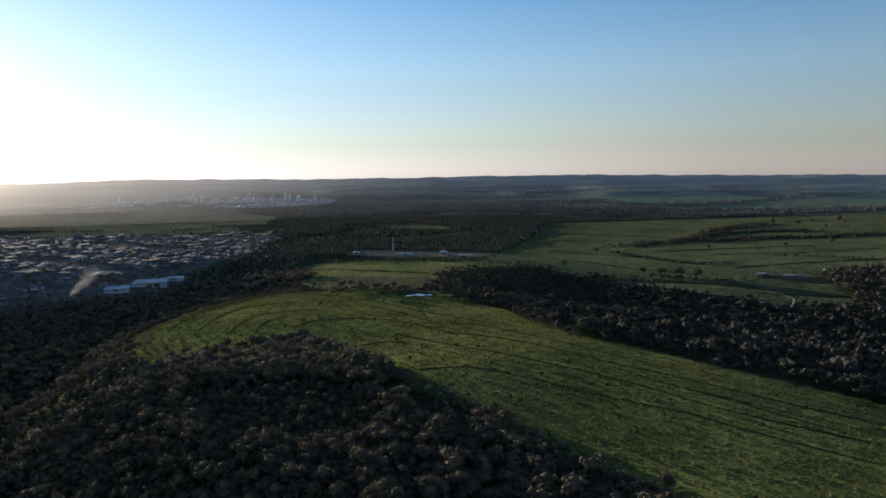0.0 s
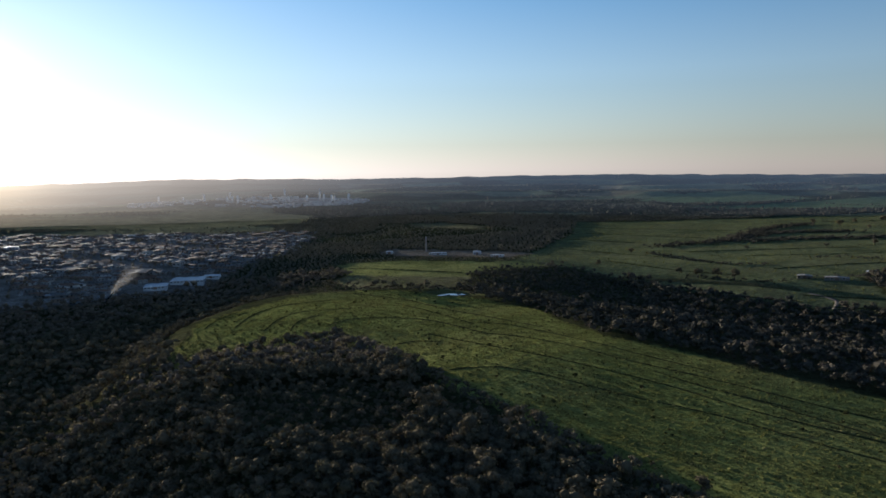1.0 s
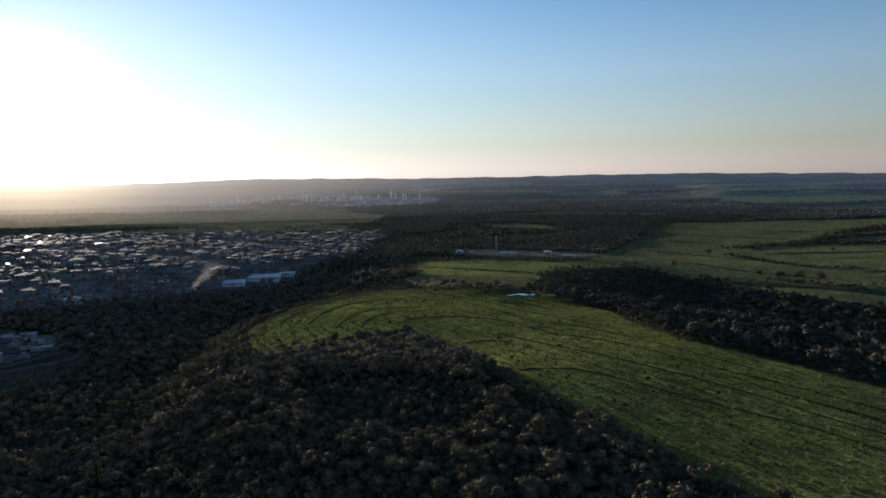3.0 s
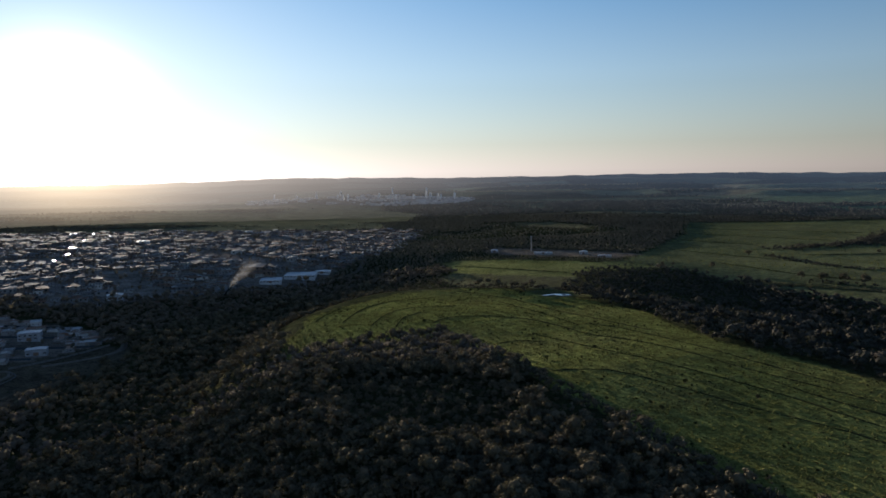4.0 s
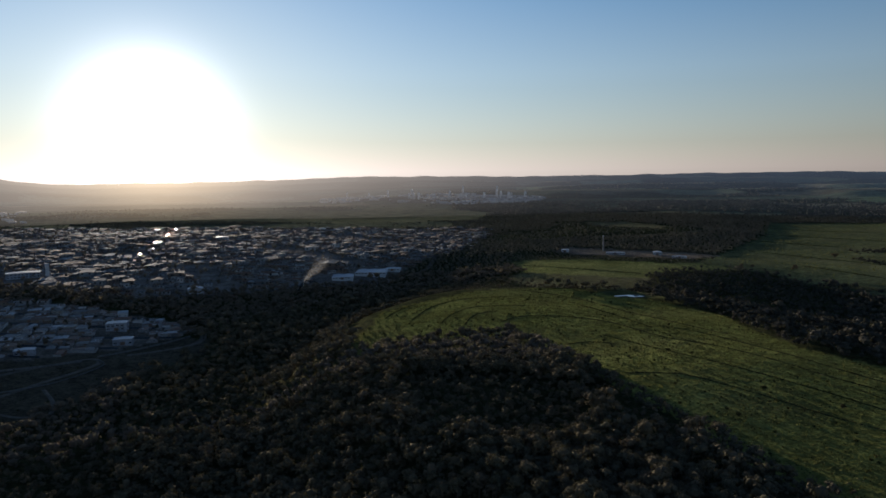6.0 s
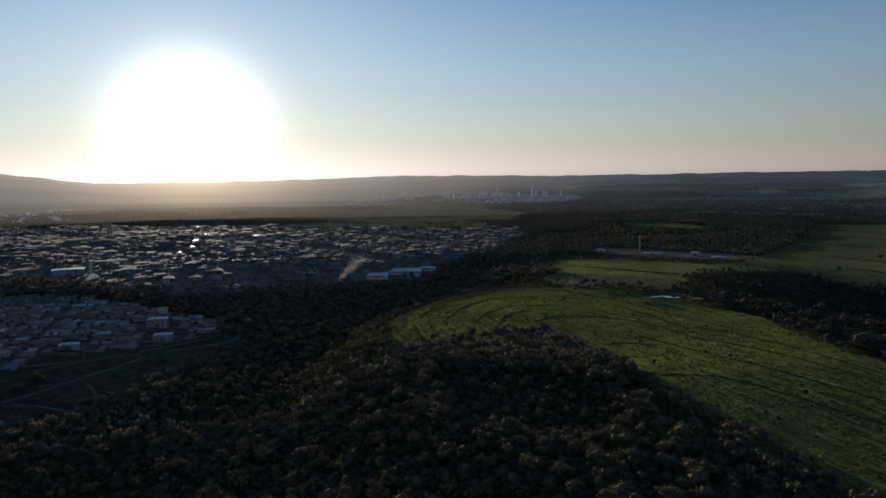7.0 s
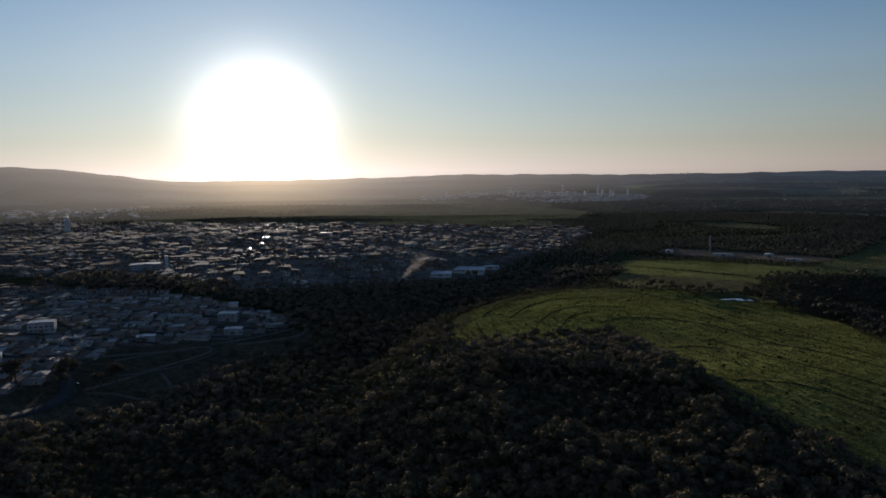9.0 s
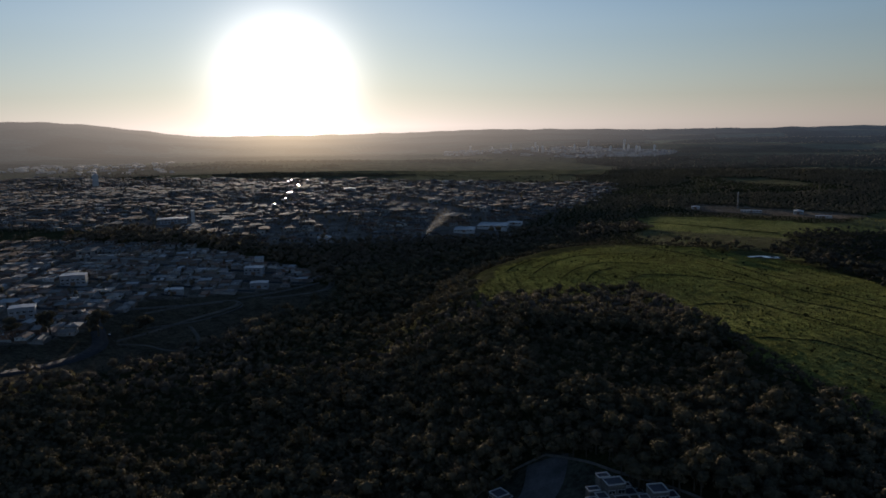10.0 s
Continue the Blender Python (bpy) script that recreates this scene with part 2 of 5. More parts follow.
def relief(x, y):
    """The land in units of the plan: a grassy spur above two wooded valleys, rolling country beyond."""
    u, q = spur(x, y)
    v = 0.7826 * x + 0.6225 * y
    r = np.hypot(x, y)
    az = np.degrees(np.arctan2(-x, y))
    top = np.interp(u, [-400, 70, 190, 300, 380, 440], [-2, 0.2, 1, -2.2, -3.2, -4.2])
    valley = -23 + 14 * sstep(190, 340, q)
    steep = (1 - sstep(-60, 10, v - 173)) * sstep(285, 340, u)  # the slope under the far left rim
    z = valley + (top - valley) * (1 - sstep(98 - 18 * steep, 155 - 30 * steep, q)) - 1.5 * sstep(0, 90, q) * (1 - sstep(90, 150, q))
    rr = r + 60 * np.sin(az * .35) + 35 * np.sin(az * .9 + 1)
    far = 9 * sstep(1830, 1960, rr) + 11 * sstep(2230, 2340, rr) + 11 * sstep(2560, 2670, rr) + 11 * sstep(2830, 2960, rr) + sstep(300, 1200, r) * 3
    roll = (np.sin(x / 170 + 1.3) * np.cos(y / 210 + .4) * 2.2 + np.sin((x + y) / 330 + 2) * 2.5) * sstep(420, 800, r)
    broad = (np.sin(x / 390 + .6 + y / 1500) * np.cos(y / 330 + 1.1) + .6 * np.sin((x - .6 * y) / 280)) * (5 * sstep(1200, 2000, r) + 3 * np.exp(-((r - 2300) / 350) ** 2))
    ridge = 62 * sstep(43, 56, az) * (1 - sstep(75, 110, az)) * sstep(2000, 2950, r)
    east = np.clip(-.02 * (u - 423), -6, 9) * sstep(450, 650, r) * sstep(0, 200, x) * (1 - sstep(1150, 1500, r))
    hill = 15 * np.exp(-((x - 800) / 500) ** 2 - ((y - 1900) / 420) ** 2)
    far = far + 10.5 * sstep(2200, 3000, r) * np.exp(-((az - 14) / 13) ** 2) + 11 * sstep(2300, 3050, r) * np.exp(-((az + 1) / 7.5) ** 2)
    far = far + sstep(2500, 3050, r) * (1.3 * np.sin(az * 1.1 + 2 * np.sin(az * .37)) + .9 * np.sin(az * 2.9 + r / 260))
    small = (np.sin(x / 23 + 2 * np.sin(y / 31)) + np.sin(y / 19 + 1.7)) * .25
    z = z + far + roll + broad + ridge + east + hill + small
    flat = np.exp(-((x + 30) / 115) ** 4) * sstep(452, 486, y) * (1 - sstep(640, 690, y))  # valley meadow
    z = z + (-9.5 - z) * flat
    bench = np.exp(-(((x + 19) / 20) ** 2 + ((y - 431) / 9) ** 2) ** 2)  # level ground for the pond
    return z + (-5.3 - z) * bench


def ground_z(x, y):
    """Height of the land in metres."""
    return relief(np.asarray(x, float) / K, np.asarray(y, float) / K) * K


def z_at(x, y):
    return float(ground_z(x, y))


def inside(poly, x, y):
    """Which of the points, in metres, lie in the outline, in units of the plan."""
    x, y = np.asarray(x, float) / K, np.asarray(y, float) / K
    hit = np.zeros(x.shape, bool)
    for (ax, ay), (bx, by) in zip(poly, poly[1:] + poly[:1]):
        if ay != by:
            hit ^= ((ay > y) != (by > y)) & (x < (bx - ax) * (y - ay) / (by - ay) + ax)
    return hit


PASTURE = [(-129, 289), (-133, 316), (-138, 345), (-135, 368), (-122, 394), (-114, 424), (-94, 442), (-74, 450), (-52, 446), (-30, 436), (-21, 427), (4, 410), (19, 386), (33, 365), (43, 330),
           (52, 306), (62, 293), (80, 275), (94, 252), (107, 237), (118, 221), (129, 205),
           (158, 145), (120, 90), (62, 118), (47, 140), (37, 157), (30, 166), (25, 173), (17, 188), (4, 207), (-7, 221), (-17, 239), (-29, 261), (-45, 287), (-59, 303), (-74, 300), (-102, 280), (-115, 257)]
FIELD_MID = [(-122, 624), (-93, 632), (-43, 634), (-1, 626), (32, 630), (67, 611), (38, 590), (-1, 569), (-7, 538), (-59, 541), (-101, 560)]
MARSH = [(-101, 560), (-59, 541), (-7, 538), (-8, 506), (-12, 470), (-80, 478), (-112, 535)]
FIELD_EAST = [(32, 632), (67, 744), (120, 920), (149, 1113), (372, 1136), (557, 1149), (800, 1180), (900, 900), (620, 560), (300, 470), (243, 427), (212, 432),
              (155, 495), (137, 531), (108, 562), (67, 611)]
FARM_WOOD = [(262, 500), (300, 530), (360, 560), (420, 520), (330, 440), (266, 426), (252, 444)]
FIELD_TOWN = [(-760, 1010), (-830, 1250), (-632, 1370), (-543, 1480), (-412, 1420), (-293, 1304), (-277, 1115), (-452, 1023)]
TOWN_NEAR = [(-271, 175), (-283, 217), (-300, 256), (-279, 298), (-263, 342), (-266, 364), (-300, 370), (-364, 358), (-495, 326), (-560, 200), (-400, 90)]
TOWN_FAR = [(-560, 350), (-471, 386), (-381, 390), (-337, 395), (-301, 440), (-255, 492), (-209, 539), (-207, 590), (-189, 711), (-217, 940), (-327, 931),
            (-732, 830), (-1138, 759), (-1150, 500), (-800, 320)]
MEADOW = [(-271, 175), (-283, 217), (-300, 256), (-279, 298), (-263, 342), (-240, 345), (-226, 315), (-228, 270), (-226, 230), (-224, 190), (-228, 160), (-300, 60), (-400, 90)]
PLANT = [(-95, 688), (30, 666), (55, 700), (30, 722), (-95, 745)]
CITY = [(-850, 1700), (-648, 1680), (-407, 1530), (-270, 1590), (-255, 1760), (-420, 1850), (-620, 1900), (-900, 1930)]
FIELD_FAR = [(348, 1570), (446, 1743), (567, 1825), (715, 1790), (724, 1574), (535, 1462), (405, 1449)]
FIELD_HILL = [(334, 1385), (492, 1380), (637, 1450), (825, 1590), (1006, 1660), (1150, 1600), (900, 1250), (668, 1276), (524, 1292)]
CLEARING = [(-108, 1050), (-46, 1075), (12, 1005), (4, 967), (-67, 1002)]
POND_SIDE = [(-36, 425), (-36, 444), (-10, 450), (6, 444), (8, 424)]
STRIP_FAR = [(-80, 1262), (40, 1290), (200, 1275), (190, 1245), (30, 1255), (-70, 1235)]
YARD = [(-88, 100), (-70, 125), (-62, 144), (-49, 152), (-29, 141), (-12, 134), (8, 116), (0, 90)]
RECESS = [(-18, 236), (2, 212), (13, 194), (5, 188), (-8, 196), (-20, 218)]
COVERS = [(FIELD_MID, (0.19, 0.19, 0.064)), (MARSH, (0.13, 0.118, 0.06)), (FIELD_EAST, (0.096, 0.106, 0.052)), (FARM_WOOD, (0.04, 0.045, 0.02)),
          (FIELD_TOWN, (0.135, 0.13, 0.076)), (TOWN_NEAR, (0.16, 0.137, 0.115)), (TOWN_FAR, (0.18, 0.155, 0.135)), (MEADOW, (0.075, 0.063, 0.045)),
          (PLANT, (0.16, 0.13, 0.1)), (CITY, (0.1, 0.095, 0.08)), (FIELD_FAR, (0.14, 0.175, 0.09)), (FIELD_HILL, (0.125, 0.16, 0.08)), (CLEARING, (0.12, 0.11, 0.06)), (POND_SIDE, (0.08, 0.08, 0.035)), (STRIP_FAR, (0.2, 0.17, 0.09)), (YARD, (0.065, 0.066, 0.052)),
          (PASTURE, (0.147, 0.15, 0.042))]
OPEN = [PASTURE, FIELD_MID, MARSH, FIELD_EAST, FIELD_TOWN, TOWN_NEAR, TOWN_FAR, MEADOW, PLANT, CITY, FIELD_FAR, FIELD_HILL, CLEARING, POND_SIDE, STRIP_FAR, YARD]


def hashed(a, b):
    k = np.sin(a * 127.1 + b * 311.7) * 43758.5453
    return k - np.floor(k)


def cover(x, y):
    """Base colour of the land at each point."""
    c = np.empty((len(x), 3))
    c[:] = (0.04, 0.042, 0.02)
    px, py = x / K, y / K
    r = np.hypot(px, py)
    a, b = np.floor((px * 0.9 + py * 0.35) / 190 + np.sin(py / 240) * 0.5), np.floor((py * 0.9 - px * 0.3) / 120 + np.sin(px / 310) * 0.6)
    pick, shade = hashed(a, b), hashed(b + 3, a)
    far = r > 1250
    field = far & (pick > 0.44)
    c[field] = (0.085, 0.1, 0.062)
    c[far & (pick > 0.7)] = (0.13, 0.142, 0.082)
    c[far & (pick > 0.88)] = (0.19, 0.165, 0.1)
    c[far] *= (0.75 + 0.5 * shade[far])[:, None]
    # sunward plain: haze put into the base colour as a lighter olive
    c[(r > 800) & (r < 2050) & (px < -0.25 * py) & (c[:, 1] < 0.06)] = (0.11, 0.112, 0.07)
    # far fields lightened so they still show through the painted haze
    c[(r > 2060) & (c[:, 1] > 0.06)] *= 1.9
    for poly, colour in COVERS:
        c[inside(poly, x + np.sin(y / 14) * 1.8, y + np.sin(x / 11) * 1.8)] = colour
    return c


def mesh_from(name, verts, faces, material, colours=None, tint=None, smooth=False, slots=None):
    """A mesh from arrays of places and of triangles or quads."""
    me = bpy.data.meshes.new(name)
    verts, faces = np.asarray(verts, np.float32), np.asarray(faces, np.int32)
    n, k = faces.shape
    me.vertices.add(len(verts))
    me.vertices.foreach_set("co", verts.ravel())
    me.loops.add(n * k)
    me.loops.foreach_set("vertex_index", faces.ravel())
    me.polygons.add(n)
    me.polygons.foreach_set("loop_start", np.arange(0, n * k, k, dtype=np.int32))
    me.polygons.foreach_set("use_smooth", np.full(n, smooth))
    if colours is not None:
        at = me.attributes.new("cover", "FLOAT_COLOR", "POINT")
        at.data.foreach_set("color", np.c_[colours, np.ones(len(colours))].astype(np.float32).ravel())
    if tint is not None:
        at = me.attributes.new("tint", "FLOAT", "POINT")
        at.data.foreach_set("value", np.asarray(tint, np.float32))
    for one in material if isinstance(material, list) else [material]:
        me.materials.append(one)
    if slots is not None:
        me.polygons.foreach_set("material_index", np.asarray(slots, np.int32))
    me.update(calc_edges=True)
    me.validate()
    return me


LAND_AZ = np.concatenate([np.arange(-38, 64, 0.34), np.arange(64, 322, 3.0)])
LAND_R = 40 * np.exp(np.linspace(0, np.log(4960 / 40), 360))
HAZE_FROM = 2000.0  # metres: what lies beyond is backdrop


def build_ground():
    A, R = np.meshgrid(np.radians(LAND_AZ), LAND_R)
    x, y = (-np.sin(A) * R).ravel(), (np.cos(A) * R).ravel()
    n, m = len(LAND_AZ), len(LAND_R)
    i = np.arange(m - 1)[:, None] * n + np.arange(n)[None]
    j = np.arange(m - 1)[:, None] * n + (np.arange(n)[None] + 1) % n
    faces = np.stack([i, i + n, j + n, j], -1).reshape(-1, 4)
    x, y = np.r_[x, 0], np.r_[y, 0]
    hub = len(x) - 1
    k = np.arange(0, n - 1, 2)
    fan = np.stack([k, k + 1, (k + 2) % n, np.full(len(k), hub)], -1)
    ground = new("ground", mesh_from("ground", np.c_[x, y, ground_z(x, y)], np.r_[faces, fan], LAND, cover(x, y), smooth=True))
    return tagged(ground, "rolling land of pasture, fields and woodland floor", "ground", kind="structure")


ground = build_ground()


def build_backdrop():
    """The far country, its land material glowing with painted evening haze."""
    az, r = LAND_AZ[LAND_AZ < 66], LAND_R[LAND_R > HAZE_FROM]
    A, R = np.meshgrid(np.radians(az), r)
    x, y = (-np.sin(A) * R).ravel(), (np.cos(A) * R).ravel()
    n = len(az)
    i = (np.arange(len(r) - 1)[:, None] * n + np.arange(n - 1)[None]).ravel()
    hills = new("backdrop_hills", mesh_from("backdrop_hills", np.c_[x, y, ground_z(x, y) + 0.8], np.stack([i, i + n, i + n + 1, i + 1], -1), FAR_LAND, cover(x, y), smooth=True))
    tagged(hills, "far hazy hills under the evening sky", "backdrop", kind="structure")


build_backdrop()

# ---- trees ----
ICO_V = np.array([(0, 0, -1), (.7236, -.5257, -.4472), (-.2764, -.8506, -.4472), (-.8944, 0, -.4472), (-.2764, .8506, -.4472), (.7236, .5257, -.4472),
                  (.2764, -.8506, .4472), (-.7236, -.5257, .4472), (-.7236, .5257, .4472), (.2764, .8506, .4472), (.8944, 0, .4472), (0, 0, 1)])
ICO_F = np.array([(0, 1, 2), (1, 0, 5), (0, 2, 3), (0, 3, 4), (0, 4, 5), (1, 5, 10), (2, 1, 6), (3, 2, 7), (4, 3, 8), (5, 4, 9), (1, 10, 6), (2, 6, 7),
                  (3, 7, 8), (4, 8, 9), (5, 9, 10), (6, 10, 11), (7, 6, 11), (8, 7, 11), (9, 8, 11), (10, 9, 11)])


def finer(v, f):
    """Each face of a solid cut into four, on the sphere."""
    V, seen, F = [tuple(p) for p in v], {}, []

    def middle(i, j):
        key = (min(i, j), max(i, j))
        if key not in seen:
            p = np.array(V[i]) + np.array(V[j])
            seen[key] = len(V)
            V.append(tuple(p / np.linalg.norm(p)))
        return seen[key]
    for i, j, k in f:
        a, b, c = middle(i, j), middle(j, k), middle(k, i)
        F += [(i, a, c), (j, b, a), (k, c, b), (a, b, c)]
    return np.array(V), np.array(F)


BALL_V, BALL_F = finer(ICO_V, ICO_F)


def leaves_on(rng, lobes, count, size, hull=0.9):
    """A crown: lumpy lobes of foliage under a ragged skin of single leaf sprays."""
    V, F, at = [], [], 0
    for n, (c, s) in enumerate(lobes):
        v, f = (BALL_V, BALL_F) if n == 0 and count > 300 else (ICO_V, ICO_F)
        V.append(c + v * s * hull * rng.uniform(0.66, 1.25, (len(v), 1)))
        F.append(f + at)
        at += len(v)
    weight = np.array([s[0] * s[1] for _, s in lobes])
    pick = rng.choice(len(lobes), count, p=weight / weight.sum())
    d = rng.normal(size=(count, 3))
    d[:, 2] = np.abs(d[:, 2]) * 1.1 - 0.35
    d /= np.linalg.norm(d, axis=1)[:, None]
    C, S = np.array([c for c, _ in lobes])[pick], np.array([s for _, s in lobes])[pick]
    p = C + d * S * rng.uniform(0.78, 1.15, (count, 1))
    n = d + rng.normal(size=(count, 3)) * 0.4
    n /= np.linalg.norm(n, axis=1)[:, None]
    a = np.cross(n, rng.normal(size=(count, 3)))
    a /= np.linalg.norm(a, axis=1)[:, None]
    b = np.cross(n, a)
    k = rng.uniform(0.6, 1.3, (count, 1)) * size
    V.append(np.stack([p + a * k, p - a * k * 0.55 + b * k * 0.8, p - a * k * 0.5 - b * k * 0.85], 1).reshape(-1, 3))
    F.append(np.arange(count * 3).reshape(-1, 3) + at)
    return np.concatenate(V), np.concatenate(F)


def crown(seed, lobes=6, count=150, radius=2.2, height=7.0, size=0.5, depth=0.62, full=False, lump=1.0):
    rng = np.random.default_rng(seed)
    made = []
    for k in range(lobes):
        a, q = rng.uniform(0, 2 * math.pi), radius * (0 if k == 0 else rng.uniform(0.35, 0.72 + 0.25 * (1 - lump)))
        s = radius * rng.uniform(0.42, 0.66) * (1.2 if k == 0 else lump)
        z = height - s * 0.8 - (0 if k == 0 else rng.uniform(0.05, depth) * height * 0.55)
        if full:  # leafy down to the ground
            made.append((np.array([math.cos(a) * q, math.sin(a) * q, height * 0.46]), np.array([s * 1.15, s * 1.15, height * rng.uniform(0.42, 0.56)])))
            continue
        made.append((np.array([math.cos(a) * q, math.sin(a) * q, z]), np.array([s, s, s * rng.uniform(0.7, 0.95)])))
    return leaves_on(rng, made, count, size, 0.7)


def tube(points, radii, sides=6):
    """A tapered limb along the points."""
    V, F = [], []
    for k, (p, q) in enumerate(zip(points, radii)):
        for j in range(sides):
            a = 2 * math.pi * j / sides
            V.append((p[0] + math.cos(a) * q, p[1] + math.sin(a) * q, p[2]))
            if k:
                i, h = (k - 1) * sides + j, (k - 1) * sides + (j + 1) % sides
                F.append((i, h, h + sides, i + sides))
    return V, F


def trunk(seed, height, girth):
    rng = np.random.default_rng(seed)
    V, F = [], []

    def limb(points, radii, sides):
        v, f = tube(points, radii, sides)
        F.extend(tuple(i + len(V) for i in q) for q in f)
        V.extend(v)
    lean = rng.uniform(-0.3, 0.3, 2)
    limb([(0, 0, -0.6), (lean[0] * .4, lean[1] * .4, height * .35), (lean[0], lean[1], height * .75)], (girth, girth * .75, girth * .3), 7)
    for k in range(4):
        a, z = rng.uniform(0, 6.28), height * rng.uniform(.35, .55)
        q = height * .22
        limb([(lean[0] * .5, lean[1] * .5, z), (math.cos(a) * q * .6, math.sin(a) * q * .6, z + height * .14), (math.cos(a) * q, math.sin(a) * q, z + height * .26)],
             (girth * .5, girth * .34, girth * .12), 5)
    return V, F


def scattered(name, protos, x, y, scale, rng, material, sink=0.15, flatten=None, base=None, smooth=True):
    """One mesh of many plants: copies of the prototypes on the ground."""
    V, F, T, at = [], [], [], 0
    pick = rng.integers(0, len(protos), len(x))
    z = ground_z(x, y) - sink if base is None else base
    turn, tall = rng.uniform(0, 6.28, len(x)), scale * (rng.uniform(0.8, 1.25, len(x)) if flatten is None else flatten)
    tint = rng.uniform(0, 0.999, len(x))
    for k, (v, f) in enumerate(protos):
        m = np.flatnonzero(pick == k)
        c, s = np.cos(turn[m])[:, None], np.sin(turn[m])[:, None]
        w = scale[m][:, None]
        X = (v[None, :, 0] * c - v[None, :, 1] * s) * w + x[m][:, None]
        Y = (v[None, :, 0] * s + v[None, :, 1] * c) * w + y[m][:, None]
        Z = v[None, :, 2] * tall[m][:, None] + z[m][:, None]
        V.append(np.stack([X, Y, Z], -1).reshape(-1, 3))
        F.append((f[None] + (np.arange(len(m)) * len(v))[:, None, None]).reshape(-1, f.shape[1]) + at)
        T.append(np.repeat(tint[m], len(v)))
        at += len(m) * len(v)
    return mesh_from(name, np.concatenate(V), np.concatenate(F), material, tint=np.concatenate(T), smooth=smooth)


def part(name, me, parent, label=""):
    """A mesh as one part of a thing."""
    ob = new(name, me)
    ob.parent = parent
    return tagged(ob, label)


def quads(name, V, F, material, smooth=True):
    me = bpy.data.meshes.new(name)
    me.from_pydata([tuple(v) for v in V], [], F)
    me.materials.append(material)
    if smooth:
        me.polygons.foreach_set("use_smooth", np.full(len(me.polygons), True))
    return me


def tree_kind(name, seed, radius, height, count, size, leaf=LEAF, lobes=6, depth=0.62, lump=0.8):
    """The meshes of one kind of tree."""
    v, f = crown(seed, lobes, count, radius, height, size, depth, lump=lump)
    tv, tf = trunk(seed, height, 0.05 * radius + 0.02 * height)
    return quads(name + "_trunk", tv, tf, BARK), mesh_from(name + "_crown", v, f, leaf, tint=np.full(len(v), 0.0), smooth=True)


def plant_tree(kind, x, y, s, turn, label, group="", tall=1.0, name="tree"):
    root = new(name)
    root.empty_display_size = 0.5
    root.matrix_basis = Matrix.LocRotScale((x, y, z_at(x, y) - 0.1), Euler((0, 0, turn)), (s, s, s * tall))
    part("trunk", kind[0], root)
    part("crown", kind[1], root)
    return tagged(root, label, "tree", group)


def jittered(rng, spacing, box):
    gx, gy = np.meshgrid(np.arange(box[0], box[1], spacing), np.arange(box[2], box[3], spacing))
    gx, gy = gx.ravel(), gy.ravel()
    return gx + rng.uniform(-.45, .45, len(gx)) * spacing, gy + rng.uniform(-.45, .45, len(gy)) * spacing


def wooded(x, y, pad=0.0):
    az, ok = np.degrees(np.arctan2(-x, y)), np.ones(len(x), bool)
    wx, wy = x + 7 * np.sin(y / 8 + x / 23) + 4 * np.sin(y / 3.1), y + 7 * np.sin(x / 9 - y / 31)
    for poly in OPEN:
        ok &= ~inside(poly, x, y) if poly is PASTURE else ~inside(poly, wx, wy)
    ok |= inside(FARM_WOOD, x, y)
    u, q = spur(x / K, y / K)
    bare = (u > 318) & (q < 94) & (0.7826 * x + 0.6225 * y < 205 * K)  # open slope under the rim of the pasture
    return ok & ~bare & (az > -37) & (az < 63)


def below_brow(x, y, s, tall, lift, least, begin):
    """Sizes of trees of that height, kept below the edge of the pasture on the slopes round its far end."""
    u, q = spur(x / K, y / K)
    room = (np.interp(u, [190, 300, 380, 440], [1, -2.2, -3.2, -4.2]) * K + lift - ground_z(x, y)) / tall
    zone = (u > begin) & (q < 185) & (0.7826 * x + 0.6225 * y < 225 * K)
    return np.where(zone, np.minimum(s, np.maximum(room, least)), s)


